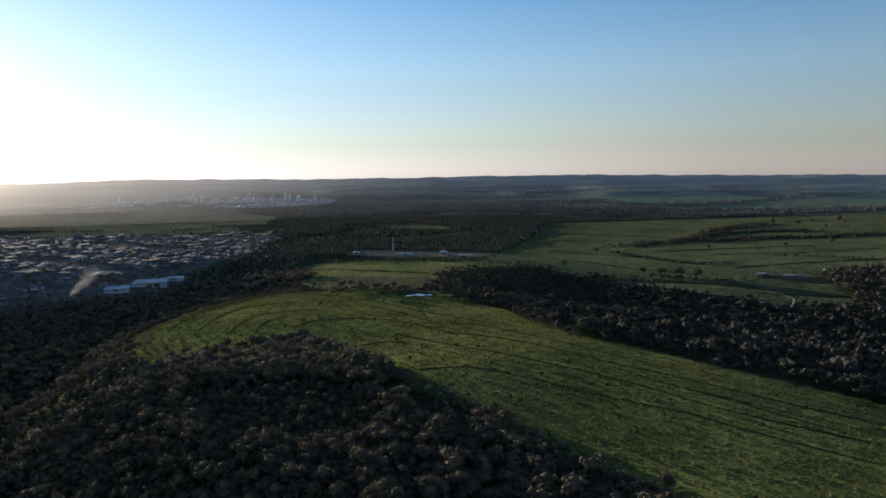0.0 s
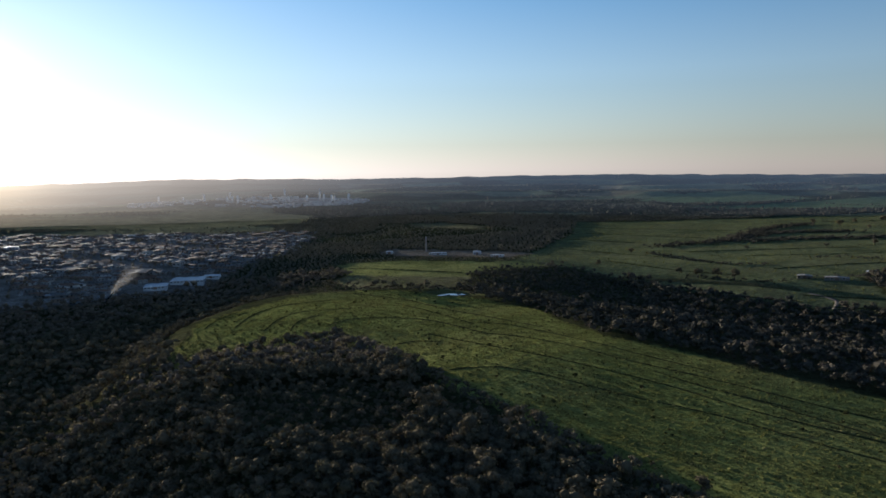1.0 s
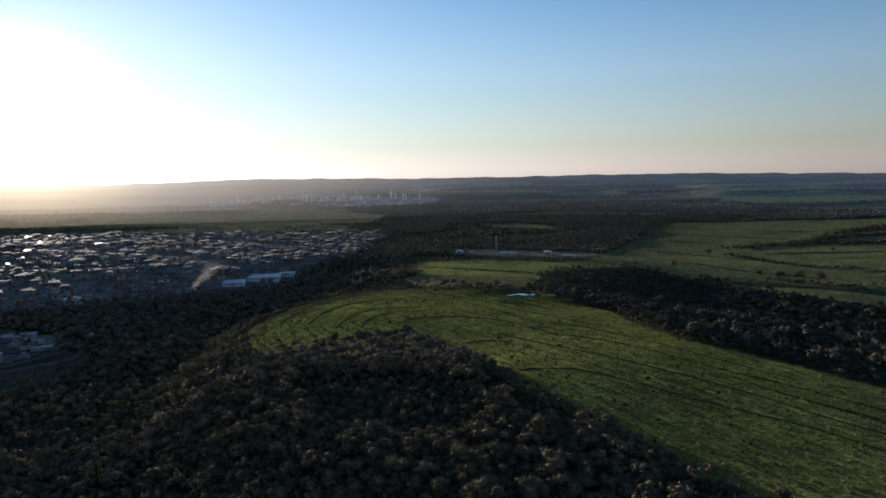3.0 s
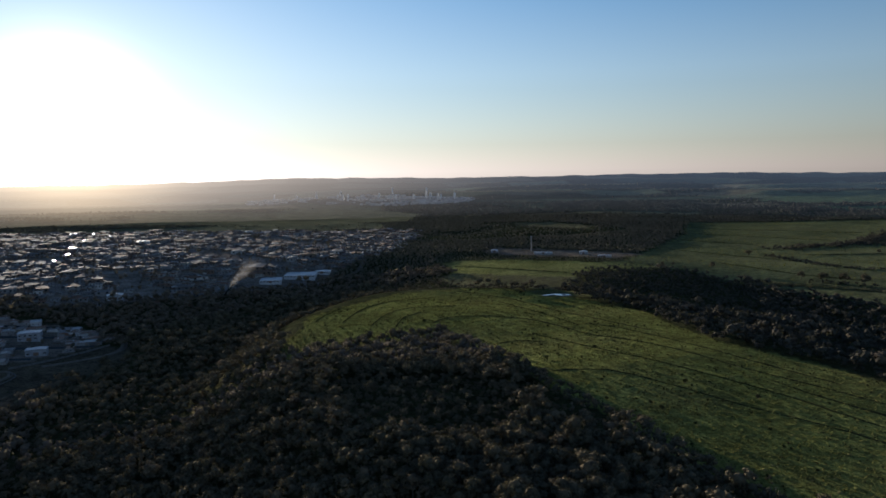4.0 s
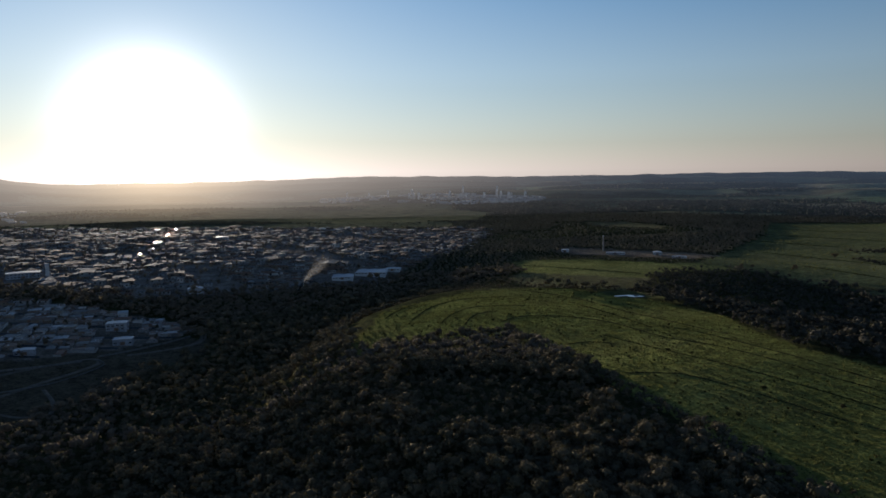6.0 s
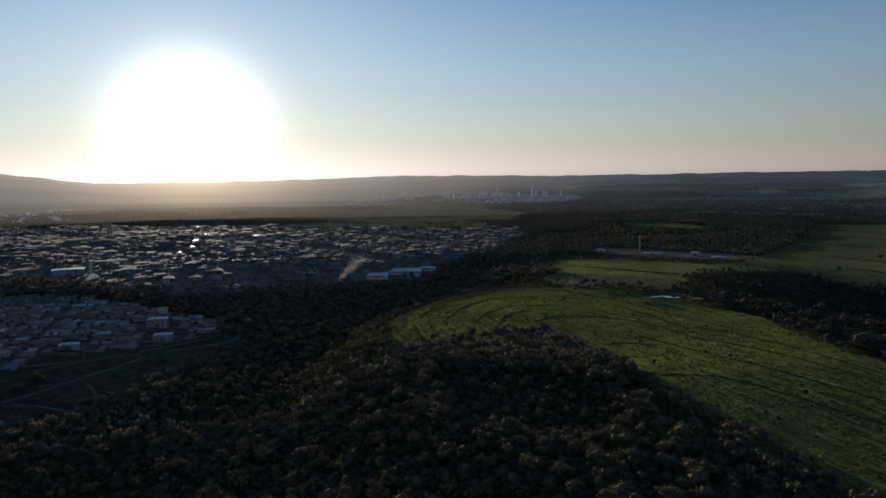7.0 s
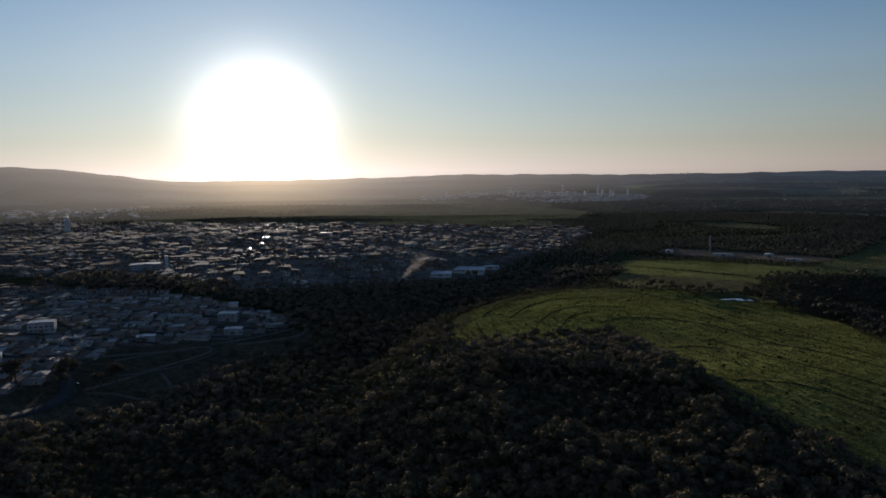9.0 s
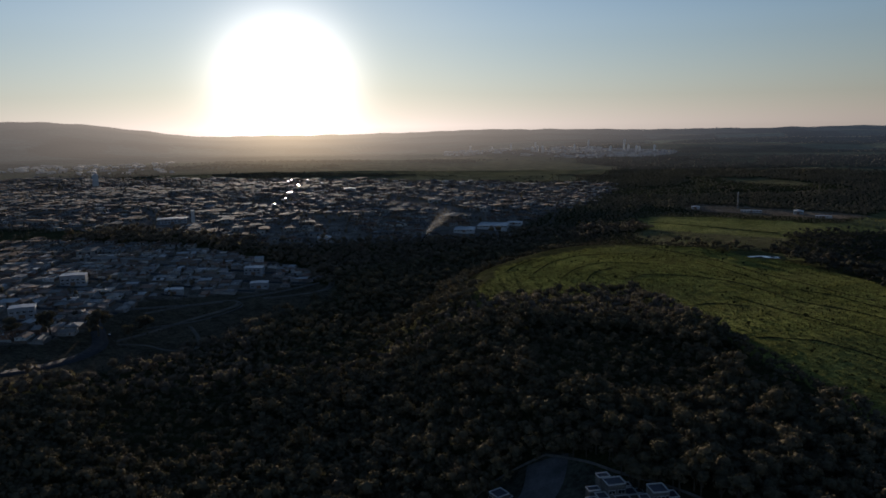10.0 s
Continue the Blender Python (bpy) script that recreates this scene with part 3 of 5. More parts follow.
def build_woods():
    rng = np.random.default_rng(5)
    near = [crown(k, 8, 86, 3.3, h, 0.37, 0.62, lump=0.64) for k, h in enumerate((8.0, 8.5, 7.7, 9.0, 8.2))]
    mid = [crown(20 + k, 2, 22, 3.4, h, 0.46, 0.6, lump=1.0) for k, h in enumerate((5.6, 6.3, 5.2, 6.7))]
    far = [crown(40 + k, 1, 2, 3.3, h, 0.7, 0.4, True) for k, h in enumerate((4.8, 5.8, 4.3, 5.2))]
    x, y = jittered(rng, 4.3, (-480, 300, 100, 480))
    r = np.hypot(x, y)
    m = wooded(x, y) & (r > 165) & (r < 410) & (rng.uniform(size=len(x)) < 0.94)
    x, y = x[m], y[m]
    s = rng.choice([0.8, 0.95, 1.1, 1.3, 1.55], len(x), p=[0.22, 0.33, 0.28, 0.13, 0.04]) * rng.uniform(0.9, 1.1, len(x))
    s = np.where(inside(RECESS, x, y), s * 0.4, s)
    edge = sum(inside(PASTURE, x + a, y + c) for a, c in ((9, 0), (-9, 0), (0, 9), (0, -9), (6, 6)))
    s = np.where(edge > 0, np.clip(s, 0.85, 1.1), s)
    crest = (x > -108 * K) & (x < -30 * K) & (y > 232 * K) & (y < 305 * K) & ~inside(RECESS, x, y)
    s = below_brow(x, y, np.where(crest, np.clip(s, 1.0, 1.25), s), 9.5, 2.0, 0.3, 318)
    s = np.where((np.sin(x / 31 + 1) + np.sin(y / 27 + x / 60) < -0.9) & ~crest, s * 0.6, s)
    order = np.argsort(np.hypot(x + 24, y - 240))
    single, rest = order[:290], order[290:]
    kinds = [tree_kind("forest_tree", 60 + k, 3.2, h, 360, 0.29, LEAF, 15, 0.65, 0.6) for k, h in enumerate((8.0, 8.6, 7.7, 9.0, 8.3, 8.1))]
    for i in single:
        k = int(rng.integers(0, len(kinds)))
        tall = float(rng.uniform(0.85, 1.2))
        size = "tall" if s[i] * tall > 1.15 else "low" if s[i] * tall < 0.75 else "rounded"
        plant_tree(kinds[k], float(x[i]), float(y[i]), float(s[i]), float(rng.uniform(0, 6.28)),
                   f"{size} dark green woodland tree in dense hillside forest", "hillside forest trees", tall)
    # trees east of the spur get their shade through the darker leaf colour
    east = (0.7826 * x + 0.6225 * y > 230 * K) & (x > 30 * K)
    bank = rest[east[rest]]
    rest = rest[~east[rest]]
    tagged(new("riverside_woodland", scattered("riverside_woodland", near, x[bank], y[bank], s[bank] * .9, rng, SHADE_LEAF, smooth=False)), "riverside trees below the pasture, leaves darkened for shade", "woodland", kind="stuff")
    tagged(new("woodland", scattered("woodland", near, x[rest], y[rest], s[rest], rng, LEAF)), "dense dark green forest canopy on the hillside", "woodland", kind="stuff")
    x, y = jittered(rng, 5.3, (-760, 680, 100, 1000))
    r = np.hypot(x, y)
    m = wooded(x, y) & (r >= 410) & (r < 960) & (rng.uniform(size=len(x)) < 0.94)
    x, y = x[m], y[m]
    s = rng.choice([0.8, 0.95, 1.15, 1.5, 1.8], len(x), p=[0.26, 0.32, 0.22, 0.14, 0.06]) * rng.uniform(0.9, 1.1, len(x))
    s = np.where((x > -210) & (x < 70) & (y > 1000) & (y < 1100), s * 0.5, s)
    near_field = sum(inside(FIELD_MID, x + .6225 * d * K, y - .7826 * d * K) for d in (15, 30, 45, 60, 75, 90))
    s = np.where(near_field > 0, s * 0.5, s)
    s = np.where((x > -25 * K) & (x < 110 * K) & (y > 470 * K) & (y < 610 * K), s * 0.68, s)
    crest = (x > -115 * K) & (x < -30 * K) & (y > 232 * K) & (y < 305 * K) & ~inside(RECESS, x, y)
    s = below_brow(x, y, np.where(crest, np.clip(s, 1.2, 1.55), s), 7, -1.6, 0.13, 318)
    s = np.where((x > -140 * K) & (x < -20 * K) & (y > 455 * K) & (y < 545 * K), s * 0.55, s)
    east = (0.7826 * x + 0.6225 * y > 215 * K) & (x > -28 * K)
    u, q = spur(x / K, y / K)
    hill = ~east & (u > 270) & (q < 190) & (np.hypot(x, y) < 900)
    tagged(new("slope_woodland", scattered("slope_woodland", mid, x[hill], y[hill], s[hill], rng, LEAF)), "dark brown-green woodland down the slope round the pasture", "woodland", kind="stuff")
    low = ~east & ~hill
    tagged(new("valley_woodland", scattered("valley_woodland", mid, x[low], y[low], s[low], rng, VALLEY_LEAF)), "brownish woodland filling the valley below the town", "woodland", kind="stuff")
    tagged(new("streamside_woodland", scattered("streamside_woodland", mid, x[east], y[east], s[east], rng, SHADE_LEAF, smooth=False)), "woodland along the stream below the fields, leaves darkened for shade", "woodland", kind="stuff")
    x, y = jittered(rng, 6.4, (-2100, 1300, 480, 2640))
    r = np.hypot(x, y)
    patch = np.sin(x / 110 + np.sin(y / 90)) + np.sin(y / 150 + 1)
    m = wooded(x, y) & (r >= 960) & (r < 2600) & (rng.uniform(size=len(x)) < np.where(patch < -1.1, 0.25, 0.93) * np.where((np.degrees(np.arctan2(-x, y)) > 16) & (r > 1300), np.where(np.sin(x / 95 + np.sin(y / 70) * 1.5) + np.sin(y / 60 - x / 140) > 0.55, 0.9, 0.03), 1))
    x, y = x[m], y[m]
    s = rng.uniform(0.85, 1.15, len(x))
    s = np.where((x > -210) & (x < 70) & (y < 1100), s * 0.55, s)
    back = np.hypot(x, y) > HAZE_FROM
    thin = ~back | (rng.uniform(size=len(x)) < 0.36)
    x, y, s, back = x[thin], y[thin], np.where(back, s * 1.6, s)[thin], back[thin]
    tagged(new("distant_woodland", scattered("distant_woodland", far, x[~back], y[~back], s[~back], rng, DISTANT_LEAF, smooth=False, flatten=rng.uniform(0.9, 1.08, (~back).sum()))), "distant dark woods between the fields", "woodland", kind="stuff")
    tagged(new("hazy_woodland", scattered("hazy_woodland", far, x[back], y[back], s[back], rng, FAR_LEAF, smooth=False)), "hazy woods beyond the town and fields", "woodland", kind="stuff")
    ridge = [crown(50 + k, 1, 4, 8.0, h, 1.2, 0.4, True) for k, h in enumerate((9.0, 11.0, 8.0))]
    x, y = jittered(rng, 24, (-4700, 3300, 900, 4900))
    r, az = np.hypot(x, y), np.degrees(np.arctan2(-x, y))
    c = cover(x, y)
    grove = np.sin(x / 210 + 1.7 * np.sin(y / 260)) + np.sin(y / 190 - x / 330)
    m = (r > 2580) & (r < 4800) & (az > -37) & (az < 63) & (c[:, 1] < 0.06) & ~inside(CITY, x, y) & (rng.uniform(size=len(x)) < np.where(grove > 0.25, 0.85, np.where(r > 4200, 0.015, 0.2)))
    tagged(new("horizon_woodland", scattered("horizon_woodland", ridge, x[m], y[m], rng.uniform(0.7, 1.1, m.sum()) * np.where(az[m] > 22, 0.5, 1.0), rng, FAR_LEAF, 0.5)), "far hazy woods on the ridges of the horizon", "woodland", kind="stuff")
    for k in range(34):
        r0, a0, span = rng.uniform(2450, 4700), rng.uniform(-34, 56), rng.uniform(3, 10)
        a = np.radians(np.arange(a0, a0 + span, math.degrees(9 / r0)))
        rr = r0 + 60 * np.sin(a * 23 + k) + rng.normal(size=len(a)) * 6
        belt = ~inside(CITY, -np.sin(a) * rr, np.cos(a) * rr)
        a, rr = a[belt], rr[belt]
        if len(a):
            tagged(new("tree_belt", scattered("tree_belt", ridge, -np.sin(a) * rr, np.cos(a) * rr, rng.uniform(0.5, 0.85, len(a)), rng, FAR_LEAF, 0.5)), "long dark belt of trees between far fields", "tree belt", "far tree belts", "stuff")


build_woods()

# ---- pasture: banks, shrubs, grass ----


def smooth_line(points, step):
    """Evenly spaced places along a smooth curve through the points."""
    p = np.array([points[0], *points, points[-1]], float)
    out = []
    for a, b, c, d in zip(p, p[1:], p[2:], p[3:]):
        n = max(2, int(np.hypot(*(c - b)) / step))
        for t in np.arange(n) / n:
            out.append(.5 * (2 * b + (c - a) * t + (2 * a - 5 * b + 4 * c - d) * t * t + (3 * b - a - 3 * c + d) * t ** 3))
    out.append(p[-1])
    return np.array(out)


def ribbon(points, profile, step=2.0, rough=0.0, seed=0):
    """A strip along a curve: profile gives offset to the side and height over the ground."""
    rng = np.random.default_rng(seed)
    line = smooth_line([(x * K, y * K) for x, y in points], step)
    way = np.gradient(line, axis=0)
    way /= np.linalg.norm(way, axis=1)[:, None]
    side = np.c_[-way[:, 1], way[:, 0]]
    rows = []
    for off, up in profile:
        p = line + side * off
        z = ground_z(p[:, 0], p[:, 1]) + up * (1 + rough * rng.normal(size=len(p)))
        rows.append(np.c_[p, z])
    V = np.stack(rows, 1)
    n, k = V.shape[:2]
    i = (np.arange(n - 1)[:, None] * k + np.arange(k - 1)[None]).ravel()
    return V.reshape(-1, 3), np.stack([i, i + k, i + k + 1, i + 1], -1), line


BANKS = [
    [(-34, 291), (-26, 296), (-17, 294)],
    [(-10, 245), (2, 247), (12, 245), (30, 231), (46, 216), (67, 200), (83, 182), (102, 162)],
    [(-22, 311), (-7, 295), (14, 273), (42, 247), (62, 226), (81, 202), (110, 175)],
    [(3, 311), (26, 294), (55, 259), (78, 235), (103, 207), (120, 191)],
    [(3, 336), (19, 325), (49, 285), (81, 244)],
    [(-132, 336), (-133, 355), (-130, 376)],
    [(-117, 334), (-118, 357), (-116, 377), (-107, 397), (-88, 412)],
    [(-100, 325), (-100, 349), (-95, 367), (-84, 373), (-68, 376)],
    [(-87, 323), (-88, 344), (-82, 356)],
    [(-71, 331), (-65, 343), (-52, 348), (-30, 345), (-13, 331), (3, 311)],
    [(-80, 440), (-45, 414), (-20, 381), (4, 353), (29, 324)],
    [(-47, 399), (-26, 370), (-2, 332)],
    [(61, 244), (72, 227), (91, 207)],
    [(77, 221), (87, 209), (106, 183)],
]


def build_pasture():
    rng = np.random.default_rng(11)
    tuft_rows = []
    for k, pts in enumerate(BANKS):
        v, f, line = ribbon(pts, [(-.7, -.1), (-.35, .2), (0, .34), (.35, .24), (.7, -.1)], 2.5, 0.35, k)
        bank = new("contour_bank", mesh_from("contour_bank", v, f, COARSE, smooth=True))
        tagged(bank, "low curved bank of coarse grass darkened for shade across the pasture", "bank", "contour banks on the pasture", "structure")
        tuft_rows.append(line)
    line = np.concatenate(tuft_rows)
    blades = []
    for k in range(5):
        a = rng.uniform(0, 6.28, 7)
        base = np.c_[np.cos(a), np.sin(a)] * rng.uniform(0, .3, (7, 1))
        tip = np.c_[base + rng.normal(size=(7, 2)) * .16, rng.uniform(.35, .75, 7)]
        w = np.c_[-np.sin(a), np.cos(a), 0 * a] * .13
        b3 = np.c_[base, 0 * a]
        blades.append((np.stack([b3 - w, b3 + w, tip], 1).reshape(-1, 3), np.arange(21).reshape(-1, 3)))
    m = rng.uniform(size=len(line) * 5) < .8
    p = (np.repeat(line, 5, 0) + rng.normal(size=(len(line) * 5, 2)) * (.8, .8))[m]
    tagged(new("bank_grass", scattered("bank_grass", blades, p[:, 0], p[:, 1], rng.uniform(.3, .75, len(p)), rng, COARSE, .0)), "tall dark tussocks along the contour banks", "grass", kind="stuff")
    x, y = jittered(rng, 2.1, (-240, 264, 160, 752))
    patch = np.sin(x / 14 + np.sin(y / 20) * 2) + np.sin(y / 17 + x / 27)
    m = inside(PASTURE, x, y) & (rng.uniform(size=len(x)) < .45 + .22 * patch)
    x, y = x[m], y[m]
    tagged(new("pasture_grass", scattered("pasture_grass", blades, x, y, rng.uniform(.5, 1.5, len(x)), rng, GRASS, .05)), "short tussocky green grass over the pasture", "grass", kind="stuff")
    # hummocks worn into rows along the slope
    domes = []
    for k in range(4):
        a = np.arange(7) * 2 * math.pi / 7
        ring = np.c_[np.cos(a), np.sin(a), np.full(7, -.08)] * rng.uniform(.75, 1.2, (7, 1))
        mid_ring = np.c_[np.cos(a + .4) * .55, np.sin(a + .4) * .55, np.full(7, .2)] * rng.uniform(.8, 1.2, (7, 1))
        v = np.r_[ring, mid_ring, [(.1, 0, .3)]]
        f = [(j, (j + 1) % 7, 7 + j) for j in range(7)] + [((j + 1) % 7, 7 + (j + 1) % 7, 7 + j) for j in range(7)] + [(7 + j, 7 + (j + 1) % 7, 14) for j in range(7)]
        domes.append((v, np.array(f)))
    x, y = jittered(rng, 2.6, (-240, 264, 160, 752))
    q = spur(x / K, y / K)[1]
    row = np.cos(2 * math.pi * (q + 1.2 * np.sin(x / 19) + 1.0 * np.sin(y / 13)) / 4.2)
    m = inside(PASTURE, x, y) & (rng.uniform(size=len(x)) < .42 + .38 * row)
    x, y = x[m], y[m]
    tagged(new("pasture_hummocks", scattered("pasture_hummocks", domes, x, y, rng.choice([.6, .95, 1.4], len(x), p=[.5, .35, .15]), rng, GRASS, .02)), "low grassy hummocks in rows along the slope", "hummocks", kind="stuff")
    x, y = jittered(rng, 1.9, (-240, 264, 160, 752))
    q = spur(x / K, y / K)[1]
    row = np.cos(2 * math.pi * (q + 1.2 * np.sin(x / 19) + 1.0 * np.sin(y / 13)) / 8.4)
    patch = np.sin(x / 21 + np.sin(y / 16)) + np.sin(y / 23 - x / 31)
    m = inside(PASTURE, x, y) & (rng.uniform(size=len(x)) < (.5 + .25 * patch) * np.where(row < -.6, 1, .12))
    x, y = x[m], y[m]
    tagged(new("row_tussocks", scattered("row_tussocks", blades, x, y, rng.uniform(.6, 1.35, len(x)), rng, COARSE, .02)), "dark tussocks in thin lines along the pasture slope", "grass", kind="stuff")
    for name, poly, gap, size, label in (("field_grass", FIELD_MID, 3.2, 1.5, "tall green grass on the field below the water works"), ("meadow_grass", FIELD_EAST, 8.0, 2.6, "long grass on the wide eastern fields"),
                                         ("marsh_grass", MARSH, 4.5, 1.6, "rough olive grass on the wet ground")):
        p = np.array(poly) * K
        x, y = jittered(rng, gap, (p[:, 0].min(), p[:, 0].max(), p[:, 1].min(), p[:, 1].max()))
        patch = np.sin(x / 24 + np.sin(y / 33) * 2) + np.sin(y / 29 + x / 41)
        m = inside(poly, x, y) & ~inside(FARM_WOOD, x, y) & (rng.uniform(size=len(x)) < .55 + .22 * patch)
        x, y = x[m], y[m]
        tagged(new(name, scattered(name, blades, x, y, rng.uniform(.5, 1.2, len(x)) * size, rng, GRASS, .05)), label, "grass", kind="stuff")
    bush = [crown(80 + k, 1, 14, .8, .7, .3, .3, True) for k in range(4)]
    x, y = jittered(rng, 4.6, (-240, 264, 160, 752))
    m = inside(PASTURE, x, y) & (rng.uniform(size=len(x)) < .45)
    x, y = x[m], y[m]
    tagged(new("pasture_weeds", scattered("pasture_weeds", bush, x, y, rng.choice([.4, .7, 1.3], len(x), p=[.62, .3, .08]), rng, COARSE)), "scattered low dark weeds in the grass", "weeds", kind="stuff")
    kinds = [(quads("shrub_stem", *tube([(0, 0, -.3), (0, 0, .8)], (.1, .05), 5), BARK), mesh_from("shrub_crown", *crown(90 + k, 5, 110, 1.1, 1.7, .22, .4), COARSE)) for k in range(3)]
    for k in range(46):
        while True:
            px, py = float(rng.uniform(-225, 225)), float(rng.uniform(210, 720))
            if inside(PASTURE, np.array([px]), np.array([py]))[0]:
                break
        root = new("shrub")
        root.matrix_basis = Matrix.LocRotScale((px, py, z_at(px, py) - .05), Euler((0, 0, k)), Vector((1, 1, 1)) * float(rng.uniform(.7, 1.6)))
        part("stem", kinds[k % 3][0], root)
        part("crown", kinds[k % 3][1], root)
        tagged(root, "small dark rounded shrub alone in the green pasture", "shrub", "shrubs on the pasture")


build_pasture()

TERRACES = [
    [(142, 1028), (240, 967), (323, 919)], [(125, 935), (206, 884), (259, 829)], [(107, 846), (174, 800)], [(86, 750), (157, 673), (200, 610)],
    [(113, 634), (153, 576), (193, 534)], [(201, 696), (285, 699), (358, 691)], [(240, 652), (314, 645), (401, 654)], [(226, 553), (287, 570), (351, 572)],
    [(130, 519), (161, 489), (202, 457)], [(138, 503), (167, 471), (194, 448)], [(210, 467), (237, 448), (265, 429)], [(215, 439), (241, 423), (257, 412)],
    [(-108, 598), (-58, 575), (-12, 559)], [(485, 1033), (557, 1016), (620, 1014)],
]


def build_terraces():
    """Low terrace banks with rank grass across the eastern fields, dark to stand for tree-shadow streaks too."""
    rng = np.random.default_rng(41)
    tuft = [crown(170 + k, 1, 5, 1.0, .9, .35, .3, True) for k in range(3)]
    for k, pts in enumerate(TERRACES):
        v, f, line = ribbon(pts, [(-1.3, -.1), (-.6, .35), (0, .6), (.6, .4), (1.3, -.1)], 5.0, 0.4, 60 + k)
        # dark strip paints shadow streaks along with the terrace edge
        tagged(new("terrace_bank", mesh_from("terrace_bank", v, f, COARSE, smooth=True)), "low grass terrace bank, dark to imitate tree-shadow streaks", "bank", "terrace banks on the fields", "structure")
        p = np.repeat(line, 2, 0) + rng.normal(size=(2 * len(line), 2)) * 1.1
        keep = rng.uniform(size=len(p)) < .5 + .4 * np.sin(p[:, 0] / 17)
        tagged(new("terrace_scrub", scattered("terrace_scrub", tuft, p[keep, 0], p[keep, 1], rng.uniform(.5, 1.5, keep.sum()), rng, COARSE)), "patchy low scrub along a terrace bank", "scrub", "scrub on the terrace banks", "stuff")


build_terraces()


def build_marked_trees():
    """Trees that stand apart: pale ones, a slender tall one, lone field trees, hedges."""
    pale = [tree_kind("pale_tree", 120 + k, 1.5, 7.5, 150, .26, LEAF_PALE, 6, .9) for k in range(2)]
    for k, (x, y, s) in enumerate([(0, 196, 1.0), (-3, 200, .8), (2, 176, .6), (-75, 262, .7), (-60, 196, .55), (-105, 205, .6), (-86, 180, .55)]):
        plant_tree(pale[k % 2], x * K, y * K, s * 1.3, k * 1.7, "pale grey-brown tree with thin dry foliage above the forest", "pale dry trees", name="pale_tree")
    slim = tree_kind("slender_tree", 130, 1.0, 11, 90, .28, LEAF, 7, 1.3)
    plant_tree(slim, 37 * K, 148 * K, 1.3, .5, "tall slender tree at the forest edge by the pasture")
    big = [tree_kind("spreading_tree", 140 + k, 3.2, 7.4, 330, .42, LEAF, 8, .8) for k in range(3)]
    for k, (x, y, s) in enumerate([(48, 150, .75), (-68, 297, .8), (-59, 300, .95), (-47, 287, .75), (-56, 478, .5)]):
        plant_tree(big[k % 3], x * K, y * K, s * 1.35, k * 2.1, "broad dark spreading tree standing out at the wood's edge", "broad edge trees")
    dark_big = [tree_kind("dark_spreading_tree", 145 + k, 3.2, 7.4, 420, .4, SHADE_LEAF, 9, .9) for k in range(2)]
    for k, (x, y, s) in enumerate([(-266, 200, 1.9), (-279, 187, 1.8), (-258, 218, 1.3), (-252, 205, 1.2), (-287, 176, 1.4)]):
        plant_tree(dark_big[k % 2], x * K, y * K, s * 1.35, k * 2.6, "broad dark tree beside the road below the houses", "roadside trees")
    lone = [(441, 962, 1.2), (454, 917, 1.3), (496, 964, 1.0), (542, 982, 1.2), (147, 689, .8), (102, 607, .75), (155, 554, .8), (165, 540, 1.0), (177, 533, 1.0), (185, 520, 1.1),
            (73, 615, .5), (63, 604, .7), (400, 960, .6), (520, 930, .8), (585, 950, .8), (470, 880, .7), (330, 690, .7), (260, 700, .6), (380, 700, .8), (420, 660, .9), (300, 760, .5)]
    for k, (x, y, s) in enumerate(lone):
        plant_tree(big[k % 3], x * K, y * K, s * 1.7, k * 1.3, "lone round tree casting a long shadow over a field", "lone field trees")
    rng = np.random.default_rng(17)
    mid = [crown(150 + k, 2, 12, 2.4, 5.2, .55, .8, k > 1, .9) for k in range(4)]
    hedges = [([(193, 751), (216, 769), (258, 788), (285, 811), (367, 922), (437, 980)], 24), ([(278, 791), (315, 778), (371, 789), (406, 776), (485, 784), (620, 790)], 24),
              ([(164, 690), (178, 654), (189, 610), (205, 584), (233, 582)], 10), ([(285, 614), (305, 622), (325, 594), (354, 572), (400, 570)], 8), ([(159, 548), (191, 517), (205, 502), (226, 504), (262, 506)], 8),
              ([(300, 690), (350, 700), (420, 715)], 5), ([(61, 574), (90, 560), (111, 536)], 7), ([(-100, 684), (-40, 676), (40, 657)], 5), ([(-100, 735), (-40, 730), (40, 722)], 9), ([(20, 600), (40, 606)], 6),
              ([(150, 1150), (372, 1160), (557, 1165), (760, 1190)], 14), ([(296, 812), (330, 850), (372, 868), (430, 850)], 26)]
    for pts, wide in hedges:
        line = smooth_line([(x * K, y * K) for x, y in pts], 2.6)
        line = np.repeat(line, max(1, wide // 5), 0)
        p = line + rng.normal(size=line.shape) * wide * .5
        wide_s = rng.uniform(.6, 1.2, len(p)) * (.4 if wide == 5 else 1.5 if wide > 15 else 1.05)
        me = scattered("hedgerow", mid, p[:, 0], p[:, 1], wide_s, rng, SHADE_LEAF, flatten=rng.uniform(.38, .75, len(p)))
        tagged(new("hedgerow", me), "dark overgrown hedge of trees between the fields", "hedge", "field hedges", "stuff")
    row = [crown(160 + k, 1, 26, 1.3, 1.8, .45, .6, True) for k in range(3)]
    for off in (0, 4, 8, 12):
        line = smooth_line([(123 * K, 553 * K + off), (172 * K, 517 * K + off), (212 * K, 476 * K + off)], 1.6)
        p = line + rng.normal(size=line.shape) * .3
        me = scattered("crop_row", row, p[:, 0], p[:, 1], rng.uniform(.7, 1.1, len(p)), rng, CROP)
        tagged(new("crop_row", me), "long row of pale green crop along the field", "crop", "rows of the pale crop", "stuff")
    x, y = jittered(rng, 9, (-210, 32, 750, 1000))
    m = inside(MARSH, x, y) & (rng.uniform(size=len(x)) < .5)
